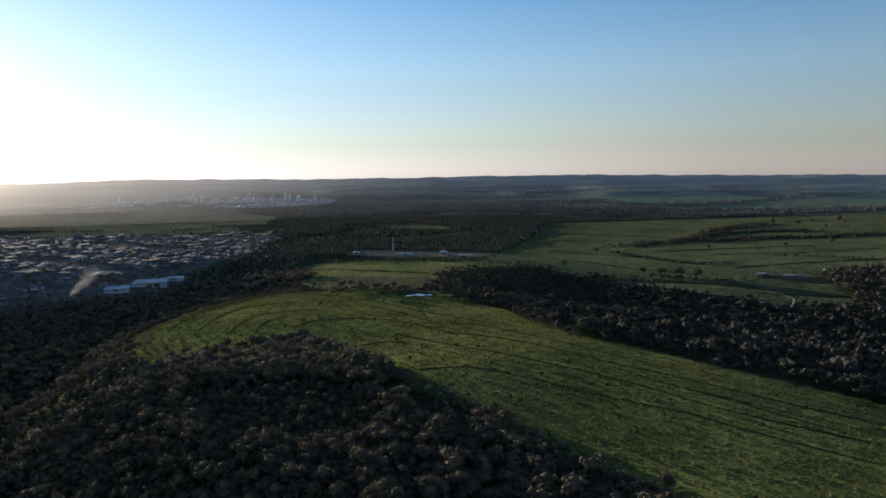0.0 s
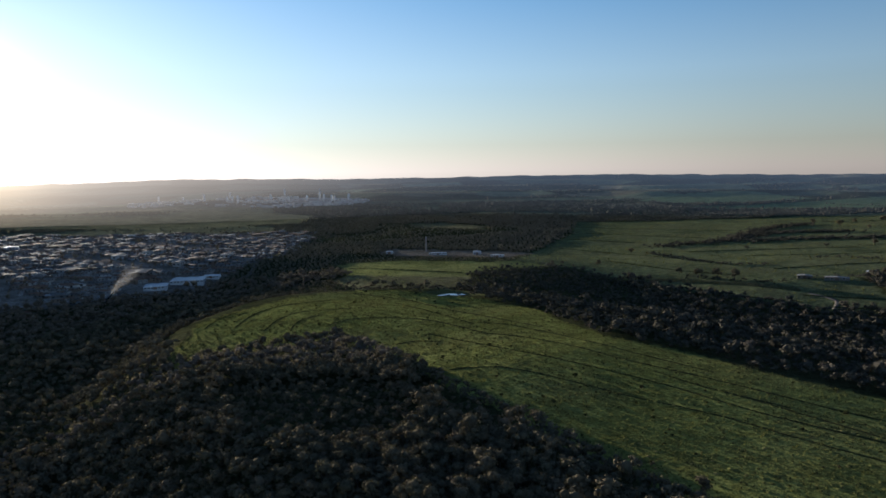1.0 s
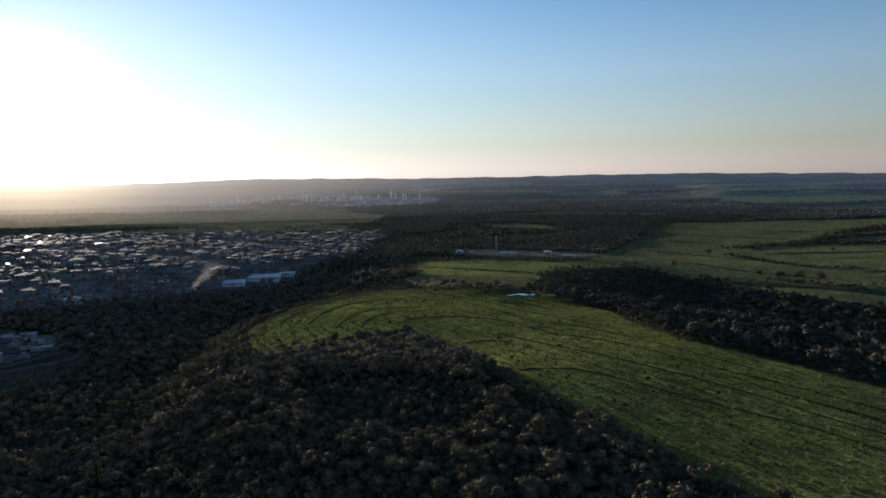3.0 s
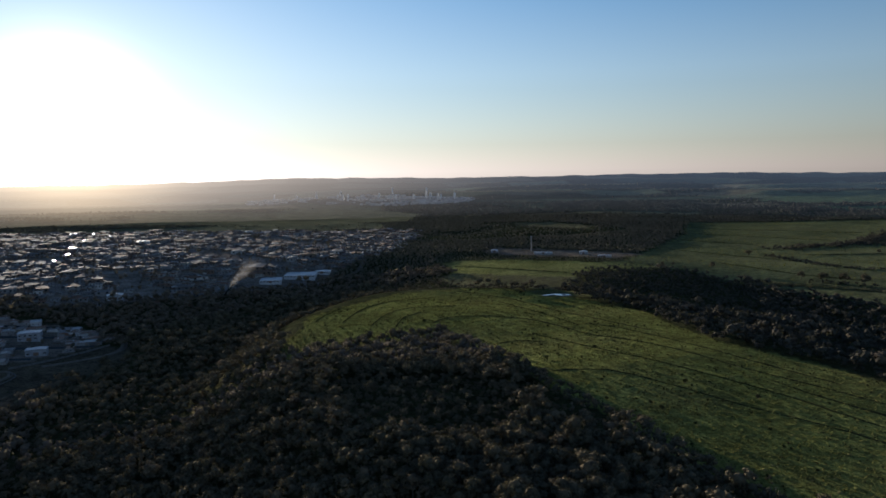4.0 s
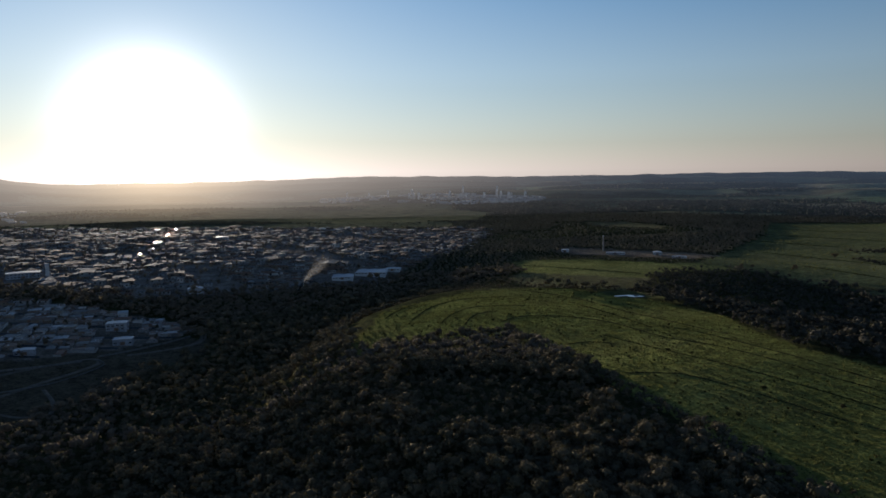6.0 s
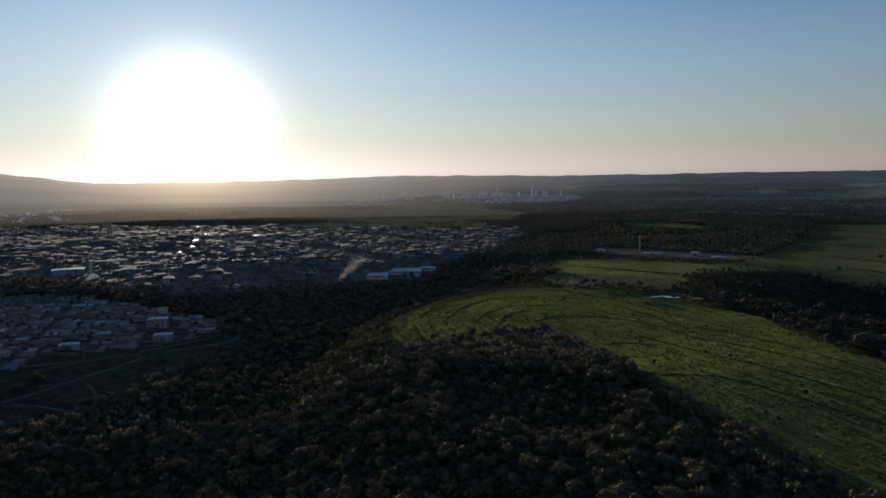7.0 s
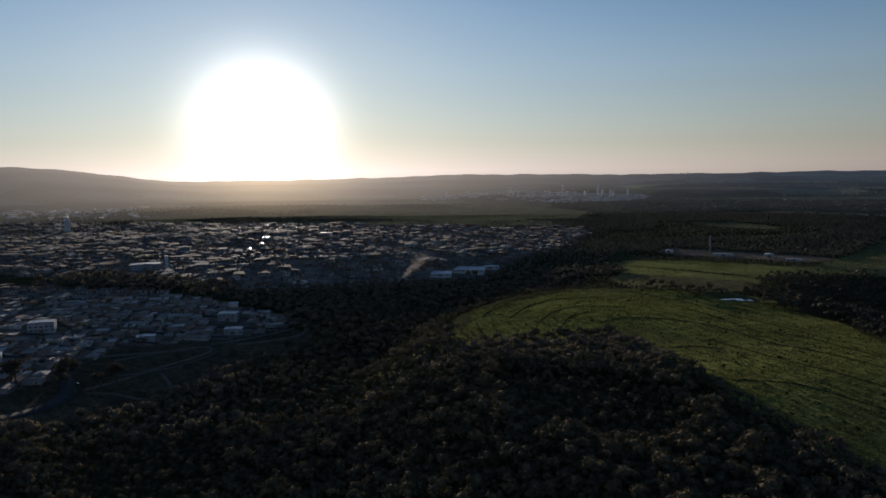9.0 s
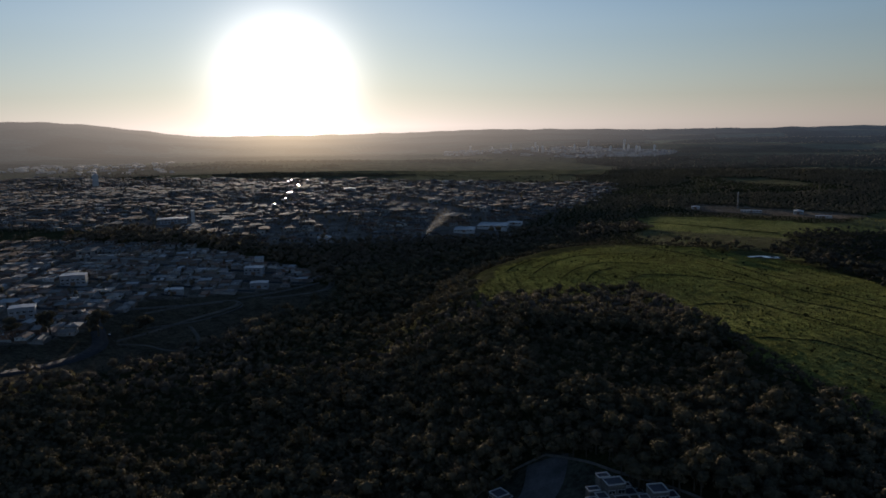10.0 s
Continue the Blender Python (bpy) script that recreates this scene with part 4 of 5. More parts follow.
    tagged(new("marsh_scrub", scattered("marsh_scrub", mid, x[m], y[m], rng.uniform(.15, .45, m.sum()), rng, LEAF)), "low brown scrub on wet ground by the stream", "scrub", kind="stuff")
    x, y = jittered(rng, 7, (-520, -340, 90, 560))
    m = inside(MEADOW, x, y) & (rng.uniform(size=len(x)) < .3)
    tagged(new("meadow_scrub", scattered("meadow_scrub", mid, x[m], y[m], rng.uniform(.12, .4, m.sum()), rng, COARSE)), "weedy scrub on the slope below the houses", "scrub", kind="stuff")
    x, y = jittered(rng, 16, (-1850, -280, 150, 1540))
    park = np.sin(x / 47 + np.sin(y / 39) * 1.4) + np.sin(y / 36 + x / 71)
    m = (inside(TOWN_FAR, x, y) | inside(TOWN_NEAR, x, y)) & (rng.uniform(size=len(x)) < np.where(park > 1.3, .95, .42 + .12 * park))
    x3, y3 = jittered(rng, 15, (-900, -400, 130, 600))
    k = inside(TOWN_NEAR, x3, y3) & (rng.uniform(size=len(x3)) < .34)
    tagged(new("garden_trees", scattered("garden_trees", mid, x3[k], y3[k], rng.uniform(.45, 1.25, k.sum()), rng, SHADE_LEAF)), "dark rounded garden trees between the near houses", "trees", kind="stuff")
    x2, y2 = jittered(rng, 30, (-1440, -400, 2430, 3660))
    k = inside(CITY, x2, y2) & (rng.uniform(size=len(x2)) < .5)
    tagged(new("city_trees", scattered("city_trees", mid, x2[k], y2[k], rng.uniform(0.8, 1.5, k.sum()), rng, FAR_LEAF)), "dark trees between the blocks of the distant city", "trees", kind="stuff")
    tagged(new("town_trees", scattered("town_trees", mid, x[m], y[m], rng.uniform(.5, 1.4, m.sum()), rng, VALLEY_LEAF)), "dark garden and street trees among the houses", "trees", kind="stuff")


build_marked_trees()

# ---- buildings ----


class Shape:
    """Faces gathered into one mesh, several materials."""

    def __init__(self):
        self.V, self.F, self.S = [], [], []

    def face(self, pts, slot=0):
        self.F.append(tuple(range(len(self.V), len(self.V) + len(pts))))
        self.V.extend(pts)
        self.S.append(slot)

    def box(self, x0, x1, y0, y1, z0, z1, slot=0, bottom=True):
        c = [(x, y, z) for z in (z0, z1) for x, y in ((x0, y0), (x1, y0), (x1, y1), (x0, y1))]
        for q in ((0, 1, 5, 4), (1, 2, 6, 5), (2, 3, 7, 6), (3, 0, 4, 7), (4, 5, 6, 7)) + (((3, 2, 1, 0),) if bottom else ()):
            self.face([c[i] for i in q], slot)

    def slab(self, corners, thick, slot=0):
        """A sheet of four corners with a thickness downwards."""
        low = [(x, y, z - thick) for x, y, z in corners]
        self.face(corners, slot)
        self.face(low[::-1], slot)
        for i in range(4):
            j = (i + 1) % 4
            self.face([corners[i], low[i], low[j], corners[j]], slot)

    def mesh(self, name, *materials):
        me = bpy.data.meshes.new(name)
        me.from_pydata(self.V, [], self.F)
        for m in materials:
            me.materials.append(m)
        me.polygons.foreach_set("material_index", np.array(self.S, np.int32))
        return me


def window_mesh(w, h):
    s = Shape()
    s.box(-w / 2, w / 2, -.05, .05, 0, h, 0, False)
    for x0, x1 in ((-w / 2 + .08, -.04), (.04, w / 2 - .08)):
        s.face([(x0, -.06, .08), (x1, -.06, .08), (x1, -.06, h - .08), (x0, -.06, h - .08)], 1)
        s.face([(x1, .06, .08), (x0, .06, .08), (x0, .06, h - .08), (x1, .06, h - .08)], 1)
    return s.mesh("window", WHITE, GLASS_DARK)


WINDOW = window_mesh(1.4, 1.2)
WIDE_WINDOW = window_mesh(2.4, 1.3)


def door_mesh(w, h):
    s = Shape()
    s.box(-w / 2, w / 2, -.05, .05, 0, h)
    s.box(-w / 2 + .1, w / 2 - .1, .05, .08, .15, h * .45)
    s.box(-w / 2 + .1, w / 2 - .1, .05, .08, h * .52, h - .15)
    return s.mesh("door", DOOR)


HOUSE_DOOR, GATE = door_mesh(.9, 2.1), door_mesh(2.8, 2.3)


def openings(root, w, d, storeys, gate=False):
    """Windows and doors on all sides of a box-shaped house."""
    for floor in range(storeys):
        z = 1.0 + floor * 2.9
        for sx in (-w * .27, w * .27):
            for sy in (-1, 1):
                if floor == 0 and sx > 0 and sy < 0:
                    continue
                ob = part("window", WINDOW, root)
                ob.matrix_basis = pose(sx, sy * (d / 2 + .01), z)
        for sy in (-d * .22, d * .22):
            for sx in (-1, 1):
                ob = part("window", WINDOW, root)
                ob.matrix_basis = pose(sx * (w / 2 + .01), sy, z, 0, 0, 90)
    ob = part("door", GATE if gate else HOUSE_DOOR, root)
    ob.matrix_basis = pose(w * .25, -d / 2 - .02, .02, 0, 0, 180)


def house_gable(w, d, h, rise, along_y=True, over=.5, storeys=1):
    root = new("house")
    s = Shape()
    s.box(-w / 2, w / 2, -d / 2, d / 2, -2.5, h)
    a, b = (w, d) if along_y else (d, w)

    def at(p, q, z):
        return (p, q, z) if along_y else (-q, p, z)
    for e in (-b / 2, b / 2):
        s.face([at(-a / 2, e, h), at(a / 2, e, h), at(0, e, h + rise)])
    part("outer_wall", s.mesh("outer_wall", WALLS), root)
    r = Shape()
    k = over * rise / (a / 2)
    for sgn in (-1, 1):
        r.slab([at(sgn * (a / 2 + over), -b / 2 - over, h - k + .12), at(sgn * (a / 2 + over), b / 2 + over, h - k + .12), at(0, b / 2 + over, h + rise + .12), at(0, -b / 2 - over, h + rise + .12)][::sgn], .12)
    r.box(-.15, .15, -b / 2 - over, b / 2 + over, h + rise + .06, h + rise + .22) if along_y else r.box(-b / 2 - over, b / 2 + over, -.15, .15, h + rise + .06, h + rise + .22)
    part("roof", r.mesh("roof", ROOFS), root)
    openings(root, w, d, storeys)
    return root


def house_hip(w, d, h, rise, over=.6):
    root = new("house")
    s = Shape()
    s.box(-w / 2, w / 2, -d / 2, d / 2, -2.5, h)
    part("outer_wall", s.mesh("outer_wall", WALLS), root)
    r = Shape()
    W, D = w / 2 + over, d / 2 + over
    ridge = max(D - W, .3)
    A, B = (0, -ridge, h + rise), (0, ridge, h + rise)
    c = [(-W, -D, h), (W, -D, h), (W, D, h), (-W, D, h)]
    r.face([c[0], c[1], A])
    r.face([c[1], c[2], B, A])
    r.face([c[2], c[3], B])
    r.face([c[3], c[0], A, B])
    r.box(-W, W, -D, D, h - .14, h - .004)
    part("roof", r.mesh("roof", ROOFS), root)
    openings(root, w, d, 1, True)
    return root


def house_flat(w, d, h, storeys=2, wing=0.0):
    """Flat-roofed house behind parapets, with a water tank."""
    root = new("house")
    s = Shape()
    s.box(-w / 2, w / 2, -d / 2, d / 2, -2.5, h)
    for x0, x1, y0, y1 in ((-w / 2, w / 2, -d / 2, -d / 2 + .2), (-w / 2, w / 2, d / 2 - .2, d / 2), (-w / 2, -w / 2 + .2, -d / 2 + .2, d / 2 - .2), (w / 2 - .2, w / 2, -d / 2 + .2, d / 2 - .2)):
        s.box(x0, x1, y0, y1, h, h + .7)
    if wing:
        s.box(w / 2, w / 2 + wing, -d / 2 + 1, d / 2 - 2, -2.5, 3.0)
    part("outer_wall", s.mesh("outer_wall", WALLS), root)
    r = Shape()
    r.slab([(-w / 2 + .21, -d / 2 + .21, h + .35), (w / 2 - .21, -d / 2 + .21, h + .35), (w / 2 - .21, d / 2 - .21, h + .5), (-w / 2 + .21, d / 2 - .21, h + .5)], .1)
    if wing:
        r.slab([(w / 2 + .01, -d / 2 + .7, 3.3), (w / 2 + wing + .3, -d / 2 + .7, 3.1), (w / 2 + wing + .3, d / 2 - 1.7, 3.1), (w / 2 + .01, d / 2 - 1.7, 3.3)], .1)
    part("roof", r.mesh("roof", ROOFS), root)
    v, f = tube([(w * .2, d * .2, h + .4), (w * .2, d * .2, h + 1.5)], (.75, .6), 10)
    f.append(tuple(range(10, 20)))
    part("water_tank", quads("water_tank", v, f, WHITE), root, "white water tank")
    openings(root, w, d, storeys)
    return root


def house_lean(w, d, h, drop):
    """Single-slope sheet roof behind a taller front wall."""
    root = new("house")
    s = Shape()
    s.box(-w / 2, w / 2, -d / 2, d / 2, -2.5, h - drop - .15)
    s.box(-w / 2, w / 2, d / 2 - .2, d / 2, h - drop - .15, h + .5)
    for sx in (-1, 1):
        s.face([(sx * w / 2, -d / 2, h - drop - .15), (sx * w / 2, d / 2 - .2, h - drop - .15), (sx * w / 2, d / 2 - .2, h)])
    part("outer_wall", s.mesh("outer_wall", WALLS), root)
    r = Shape()
    r.slab([(-w / 2 - .3, -d / 2 - .6, h - drop), (w / 2 + .3, -d / 2 - .6, h - drop), (w / 2 + .3, d / 2 - .22, h + .1), (-w / 2 - .3, d / 2 - .22, h + .1)], .1)
    part("roof", r.mesh("roof", ROOFS), root)
    openings(root, w, d, 1, True)
    return root


def stand(ob, x, y, turn, up=0.0):
    x, y = x * K, y * K
    ob.matrix_basis = Matrix.Translation((x, y, z_at(x, y) + up)) @ Matrix.Rotation(radians(turn), 4, "Z")
    return ob


HOUSE_KINDS = [
    (lambda: house_gable(8, 11, 3.1, 1.3), "single-storey house with a low gabled roof"),
    (lambda: house_gable(9, 9, 3.0, 1.5, False), "small square house under a gabled sheet roof"),
    (lambda: house_hip(9, 12, 3.2, 1.8), "house with a hipped tiled roof and wide eaves"),
    (lambda: house_flat(8, 10, 6.0), "two-storey flat-roofed house with parapets and roof tank"),
    (lambda: house_flat(9, 11, 3.4, 1, 2.5), "low flat-roofed house with a carport wing"),
    (lambda: house_lean(9, 13, 4.4, 1.1), "plastered house with a single-slope roof behind a parapet"),
    (lambda: house_gable(7, 12, 5.6, 1.2, True, .4, 2), "narrow two-storey house with a gabled roof"),
    (lambda: house_lean(7, 10, 4.0, .8), "small house with a pale sheet-metal roof"),
    (lambda: house_gable(11, 14, 4.6, 1.4, False, .5), "wide workshop-like house with a long low roof"),
]
GRID = 33.0


def town_lots(poly, lot_w, lot_d, street, rng, turn=GRID, ragged=0.0):
    """Places of houses in rows back to back along the streets."""
    c, s = math.cos(radians(turn)), math.sin(radians(turn))
    lots = []
    block = 2 * lot_d + street
    for j in range(-140, 141):
        for side in (0, 1):
            for i in range(-180, 181):
                q = i * lot_w + (i // 9) * street
                p = j * block + (side + .5) * lot_d
                x, y = c * q - s * p, s * q + c * p
                lots.append((x, y, turn + (180 if side else 0)))
    a = np.array(lots)
    loose = rng.normal(size=(len(a), 2)) * ragged
    return a[inside(poly, a[:, 0] + loose[:, 0], a[:, 1] + loose[:, 1])]


def build_near_town():
    rng = np.random.default_rng(23)
    lots = town_lots(TOWN_NEAR, 9.6, 13.0, 7.0, rng)
    az = np.degrees(np.arctan2(-lots[:, 0], lots[:, 1]))
    lots = lots[(az < 62)]
    for hx, hy, reach in HALLS:
        lots = lots[np.hypot(lots[:, 0] - hx * K, lots[:, 1] - hy * K) > reach]
    order = np.argsort(np.hypot(lots[:, 0], lots[:, 1]))
    first = {}
    for n, i in enumerate(order[:285]):
        x, y, turn = lots[i]
        if rng.uniform() < .06:
            continue
        k = int(rng.choice(len(HOUSE_KINDS), p=[.2, .12, .1, .12, .12, .14, .08, .08, .04]))
        x, y, turn = x + rng.uniform(-.7, .7), y + rng.uniform(-.7, .7), turn + rng.uniform(-7, 7)
        m = Matrix.Translation((x, y, z_at(x, y) + .35)) @ Matrix.Rotation(radians(turn), 4, "Z") @ Matrix.Diagonal((float(rng.choice([.8, 1.0, 1.25, 1.7], p=[.3, .35, .25, .1])), float(rng.uniform(.8, 1.15)), float(rng.uniform(.55, .95)), 1))
        if k in first:
            copy_thing(first[k], m)
        else:
            ob = first[k] = HOUSE_KINDS[k][0]()
            ob.matrix_basis = m
            tagged(ob, HOUSE_KINDS[k][1] + " in town", "house", "houses of the near quarter")
    # walls between the plots
    w = Shape()
    for x, y, turn in lots:
        a = radians(turn)
        c, s, z = math.cos(a), math.sin(a), z_at(x, y)
        for p0, q0, p1, q1 in ((-4.7, -6.4, -4.7, 6.4), (-4.7, -6.4, 1.5, -6.4), (-4.7, 6.4, 4.7, 6.4)):
            h = z + float(rng.uniform(1.6, 2.3))
            e = [(x + c * p - s * q, y + s * p + c * q) for p, q in ((p0, q0), (p1, q1))]
            n = (q0 - q1, p1 - p0)
            k = .09 / math.hypot(*n)
            d = ((c * n[0] - s * n[1]) * k, (s * n[0] + c * n[1]) * k)
            a0, a1, b0, b1 = ([(u[0] + g * d[0], u[1] + g * d[1], t) for t in (z - 1, h)] for u in e for g in (-1, 1))
            w.face([a0[0], b0[0], b0[1], a0[1]])
            w.face([b1[0], a1[0], a1[1], b1[1]])
            w.face([a0[1], b0[1], b1[1], a1[1]])
            w.face([a1[0], a0[0], a0[1], a1[1]])
            w.face([b0[0], b1[0], b1[1], b0[1]])
    tagged(new("plot_walls", w.mesh("plot_walls", FAR_WALLS)), "low plastered walls between the house plots", "walls", kind="stuff")
    rest = lots[order[285:]]
    rest = rest[rng.uniform(size=len(rest)) < .93]
    me = joined_houses("quarter_houses", FAR_KINDS, rest[:, 0], rest[:, 1], rest[:, 2] + rng.normal(size=len(rest)) * 4, rng, [FAR_WALLS, FAR_ROOFS, GLASS_DARK])
    tagged(new("quarter_houses", me), "rows of low pale houses farther into the quarter", "town", kind="stuff")


def far_house(rng, w, d, h, rise):
    """Walls, roof, window and door faces of a far house: triangles with slots."""
    s = Shape()
    s.box(-w / 2, w / 2, -d / 2, d / 2, -2, h, 0, False)
    for e in (-d / 2, d / 2):
        s.face([(-w / 2, e, h), (w / 2, e, h), (0, e, h + rise)])
    for sg in (-1, 1):
        s.face([(sg * (w / 2 + .4), -d / 2 - .4, h - .1), (sg * (w / 2 + .4), d / 2 + .4, h - .1), (0, d / 2 + .4, h + rise + .1), (0, -d / 2 - .4, h + rise + .1)], 1)
    for sx in (-.26, .24):
        for sy in (-1, 1):
            y = sy * (d / 2 + .04)
            s.face([(sx * w - .7, y, 1), (sx * w + .7, y, 1), (sx * w + .7, y, 2.2), (sx * w - .7, y, 2.2)], 2)
    for sy in (-.2, .25):
        for sx in (-1, 1):
            x = sx * (w / 2 + .04)
            s.face([(x, sy * d - .7, 1), (x, sy * d + .7, 1), (x, sy * d + .7, 2.2), (x, sy * d - .7, 2.2)], 2)
    V = np.array(s.V)
    F, S = [], []
    for f, slot in zip(s.F, s.S):
        for k in range(1, len(f) - 1):
            F.append((f[0], f[k], f[k + 1]))
            S.append(slot)
    # weld each wall box into one piece, so that one house has one colour
    key, back = np.unique(np.c_[V.round(3), np.repeat(s.S, [len(f) for f in s.F])], axis=0, return_inverse=True)
    return key[:, :3], back.ravel()[np.array(F)], np.array(S)


def joined_houses(name, protos, x, y, turn, rng, materials):
    V, F, S, at = [], [], [], 0
    pick = rng.integers(0, len(protos), len(x))
    z, turn = ground_z(x, y), np.radians(turn)
    for k, (v, f, s) in enumerate(protos):
        m = np.flatnonzero(pick == k)
        if not len(m):
            continue
        c, n = np.cos(turn[m])[:, None], np.sin(turn[m])[:, None]
        w = rng.choice([.62, .85, 1.1, 1.5, 2.1], (len(m), 1), p=[.28, .38, .22, .09, .03]) * rng.uniform(.9, 1.1, (len(m), 1))
        V.append(np.stack([(v[None, :, 0] * c - v[None, :, 1] * n) * w + x[m][:, None], (v[None, :, 0] * n + v[None, :, 1] * c) * w + y[m][:, None], v[None, :, 2] * w ** .5 * rng.uniform(.75, 1.5, (len(m), 1)) + z[m][:, None]], -1).reshape(-1, 3))
        F.append((f[None] + (np.arange(len(m)) * len(v))[:, None, None]).reshape(-1, 3) + at)
        S.append(np.tile(s, len(m)))
        at += len(m) * len(v)
    return mesh_from(name, np.concatenate(V), np.concatenate(F), materials, slots=np.concatenate(S))


FAR_KINDS = [far_house(np.random.default_rng(1), w, d, h, r) for w, d, h, r in ((7, 11, 2.1, .35), (9, 8, 2.1, .4), (6, 12, 2.9, .12), (10, 12, 2.2, .15), (10, 17, 2.5, .3), (8, 9, 3.0, .3), (7, 8, 2.0, .4), (11, 11, 2.0, .2))]
HALLS = [(-317, 436, 22), (-461, 425, 30), (-300, 338, 24), (-279, 318, 22), (-300, 274, 20), (-345, 248, 24), (-310, 196, 22), (-228, 548, 40), (-247, 524, 34), (-213, 566, 26)]
build_near_town()


def build_far_town():
    rng = np.random.default_rng(29)
    protos = FAR_KINDS
    quarters = []
    for k, turn in enumerate((GRID + 14, GRID - 24, GRID + 38, GRID - 4)):
        a = town_lots(TOWN_FAR, 8.4, 11.5, 5, rng, turn, 11.0)
        field = np.sin(a[:, 0] / 150 + np.sin(a[:, 1] / 120)) + np.sin(a[:, 1] / 170 - a[:, 0] / 230 + 1)
        quarters.append(a[np.digitize(field, (-.7, .05, .8)) == k])
    lots = np.concatenate(quarters)
    lots = lots[np.sin(lots[:, 0] / 47 + np.sin(lots[:, 1] / 39) * 1.4) + np.sin(lots[:, 1] / 36 + lots[:, 0] / 71) < 1.45]
    for hx, hy, reach in HALLS:
        lots = lots[np.hypot(lots[:, 0] - hx * K, lots[:, 1] - hy * K) > reach]
    az = np.degrees(np.arctan2(-lots[:, 0], lots[:, 1]))
    lots = lots[(az < 63) & (rng.uniform(size=len(lots)) < .88)]
    p = lots[:, :2] + rng.normal(size=(len(lots), 2)) * 1.3
    me = joined_houses("far_town", protos, p[:, 0], p[:, 1], lots[:, 2] + rng.normal(size=len(lots)) * 9, rng, [FAR_WALLS, FAR_ROOFS, GLASS_DARK])
    tagged(new("far_town", me), "hazy town of hundreds of low pale houses", "town", kind="stuff")
    x, y = jittered(rng, 24, (-1440, -400, 2430, 3660))
    m = inside(CITY, x, y) & (rng.uniform(size=len(x)) < .5 + .4 * np.sin(x / 130 + np.sin(y / 90)))
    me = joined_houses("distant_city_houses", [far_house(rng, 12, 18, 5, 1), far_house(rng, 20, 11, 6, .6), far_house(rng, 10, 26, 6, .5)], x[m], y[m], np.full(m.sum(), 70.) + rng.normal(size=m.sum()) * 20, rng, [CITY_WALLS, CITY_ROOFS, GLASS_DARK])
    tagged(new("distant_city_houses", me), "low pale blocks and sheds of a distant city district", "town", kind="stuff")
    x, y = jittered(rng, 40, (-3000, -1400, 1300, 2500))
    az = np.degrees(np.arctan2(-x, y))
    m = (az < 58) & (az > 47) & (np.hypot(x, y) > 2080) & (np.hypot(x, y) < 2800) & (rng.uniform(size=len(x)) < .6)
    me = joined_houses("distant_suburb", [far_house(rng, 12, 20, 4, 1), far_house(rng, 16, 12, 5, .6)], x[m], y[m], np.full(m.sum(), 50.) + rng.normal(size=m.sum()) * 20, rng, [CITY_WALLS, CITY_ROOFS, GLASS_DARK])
    tagged(new("distant_suburb", me), "faint pale suburb roofs below the far ridge", "town", kind="stuff")


build_far_town()


def apartment_tower(w, d, h):
    root = new("apartment_tower")
    s = Shape()
    s.box(-w / 2, w / 2, -d / 2, d / 2, -6, h)
    s.box(-w / 2 - .3, w / 2 + .3, -d / 2 - .3, d / 2 + .3, h, h + .8)
    part("outer_wall", s.mesh("outer_wall", TOWER_WHITE), root)
    s = Shape()
    s.box(-w * .25, w * .2, -d * .2, d * .25, h + .8, h + 4)
    part("lift_house", s.mesh("lift_house", TOWER_WHITE), root)
    s = Shape()
    s.box(-w * .09, w * .09, -.05, .05, 0, 1.4)
    pane = s.mesh("window", GLASS_DARK)
    for floor in range(int(h // 3.1)):
        for sx in (-.25, .25):
            ob = part("window", pane, root)
            ob.matrix_basis = pose(sx * w, -d / 2 - .02, 1 + floor * 3)
    return root


def build_city_towers():
    places = [(-851, 1888, 22), (-771, 1857, 16), (-698, 1813, 23), (-628, 1785, 15), (-612, 1778, 20), (-597, 1773, 24), (-507, 1751, 27), (-461, 1746, 19),
              (-413, 1734, 20), (-379, 1723, 30), (-368, 1721, 25), (-348, 1717, 21), (-341, 1715, 19), (-307, 1715, 24), (-660, 1900, 22), (-520, 1930, 24), (-430, 1960, 20)]
    for k, (x, y, h) in enumerate(places):
        ob = stand(apartment_tower(5 + (k * 7 % 3), 6, h * 1.15), x, y, math.degrees(math.atan2(-x, y)) + 38 + k % 4 * 5)
        size = "tall" if h > 22 else "lower"
        tagged(ob, f"{size} slim white apartment tower in the distant city", "tower block", "city towers")


build_city_towers()


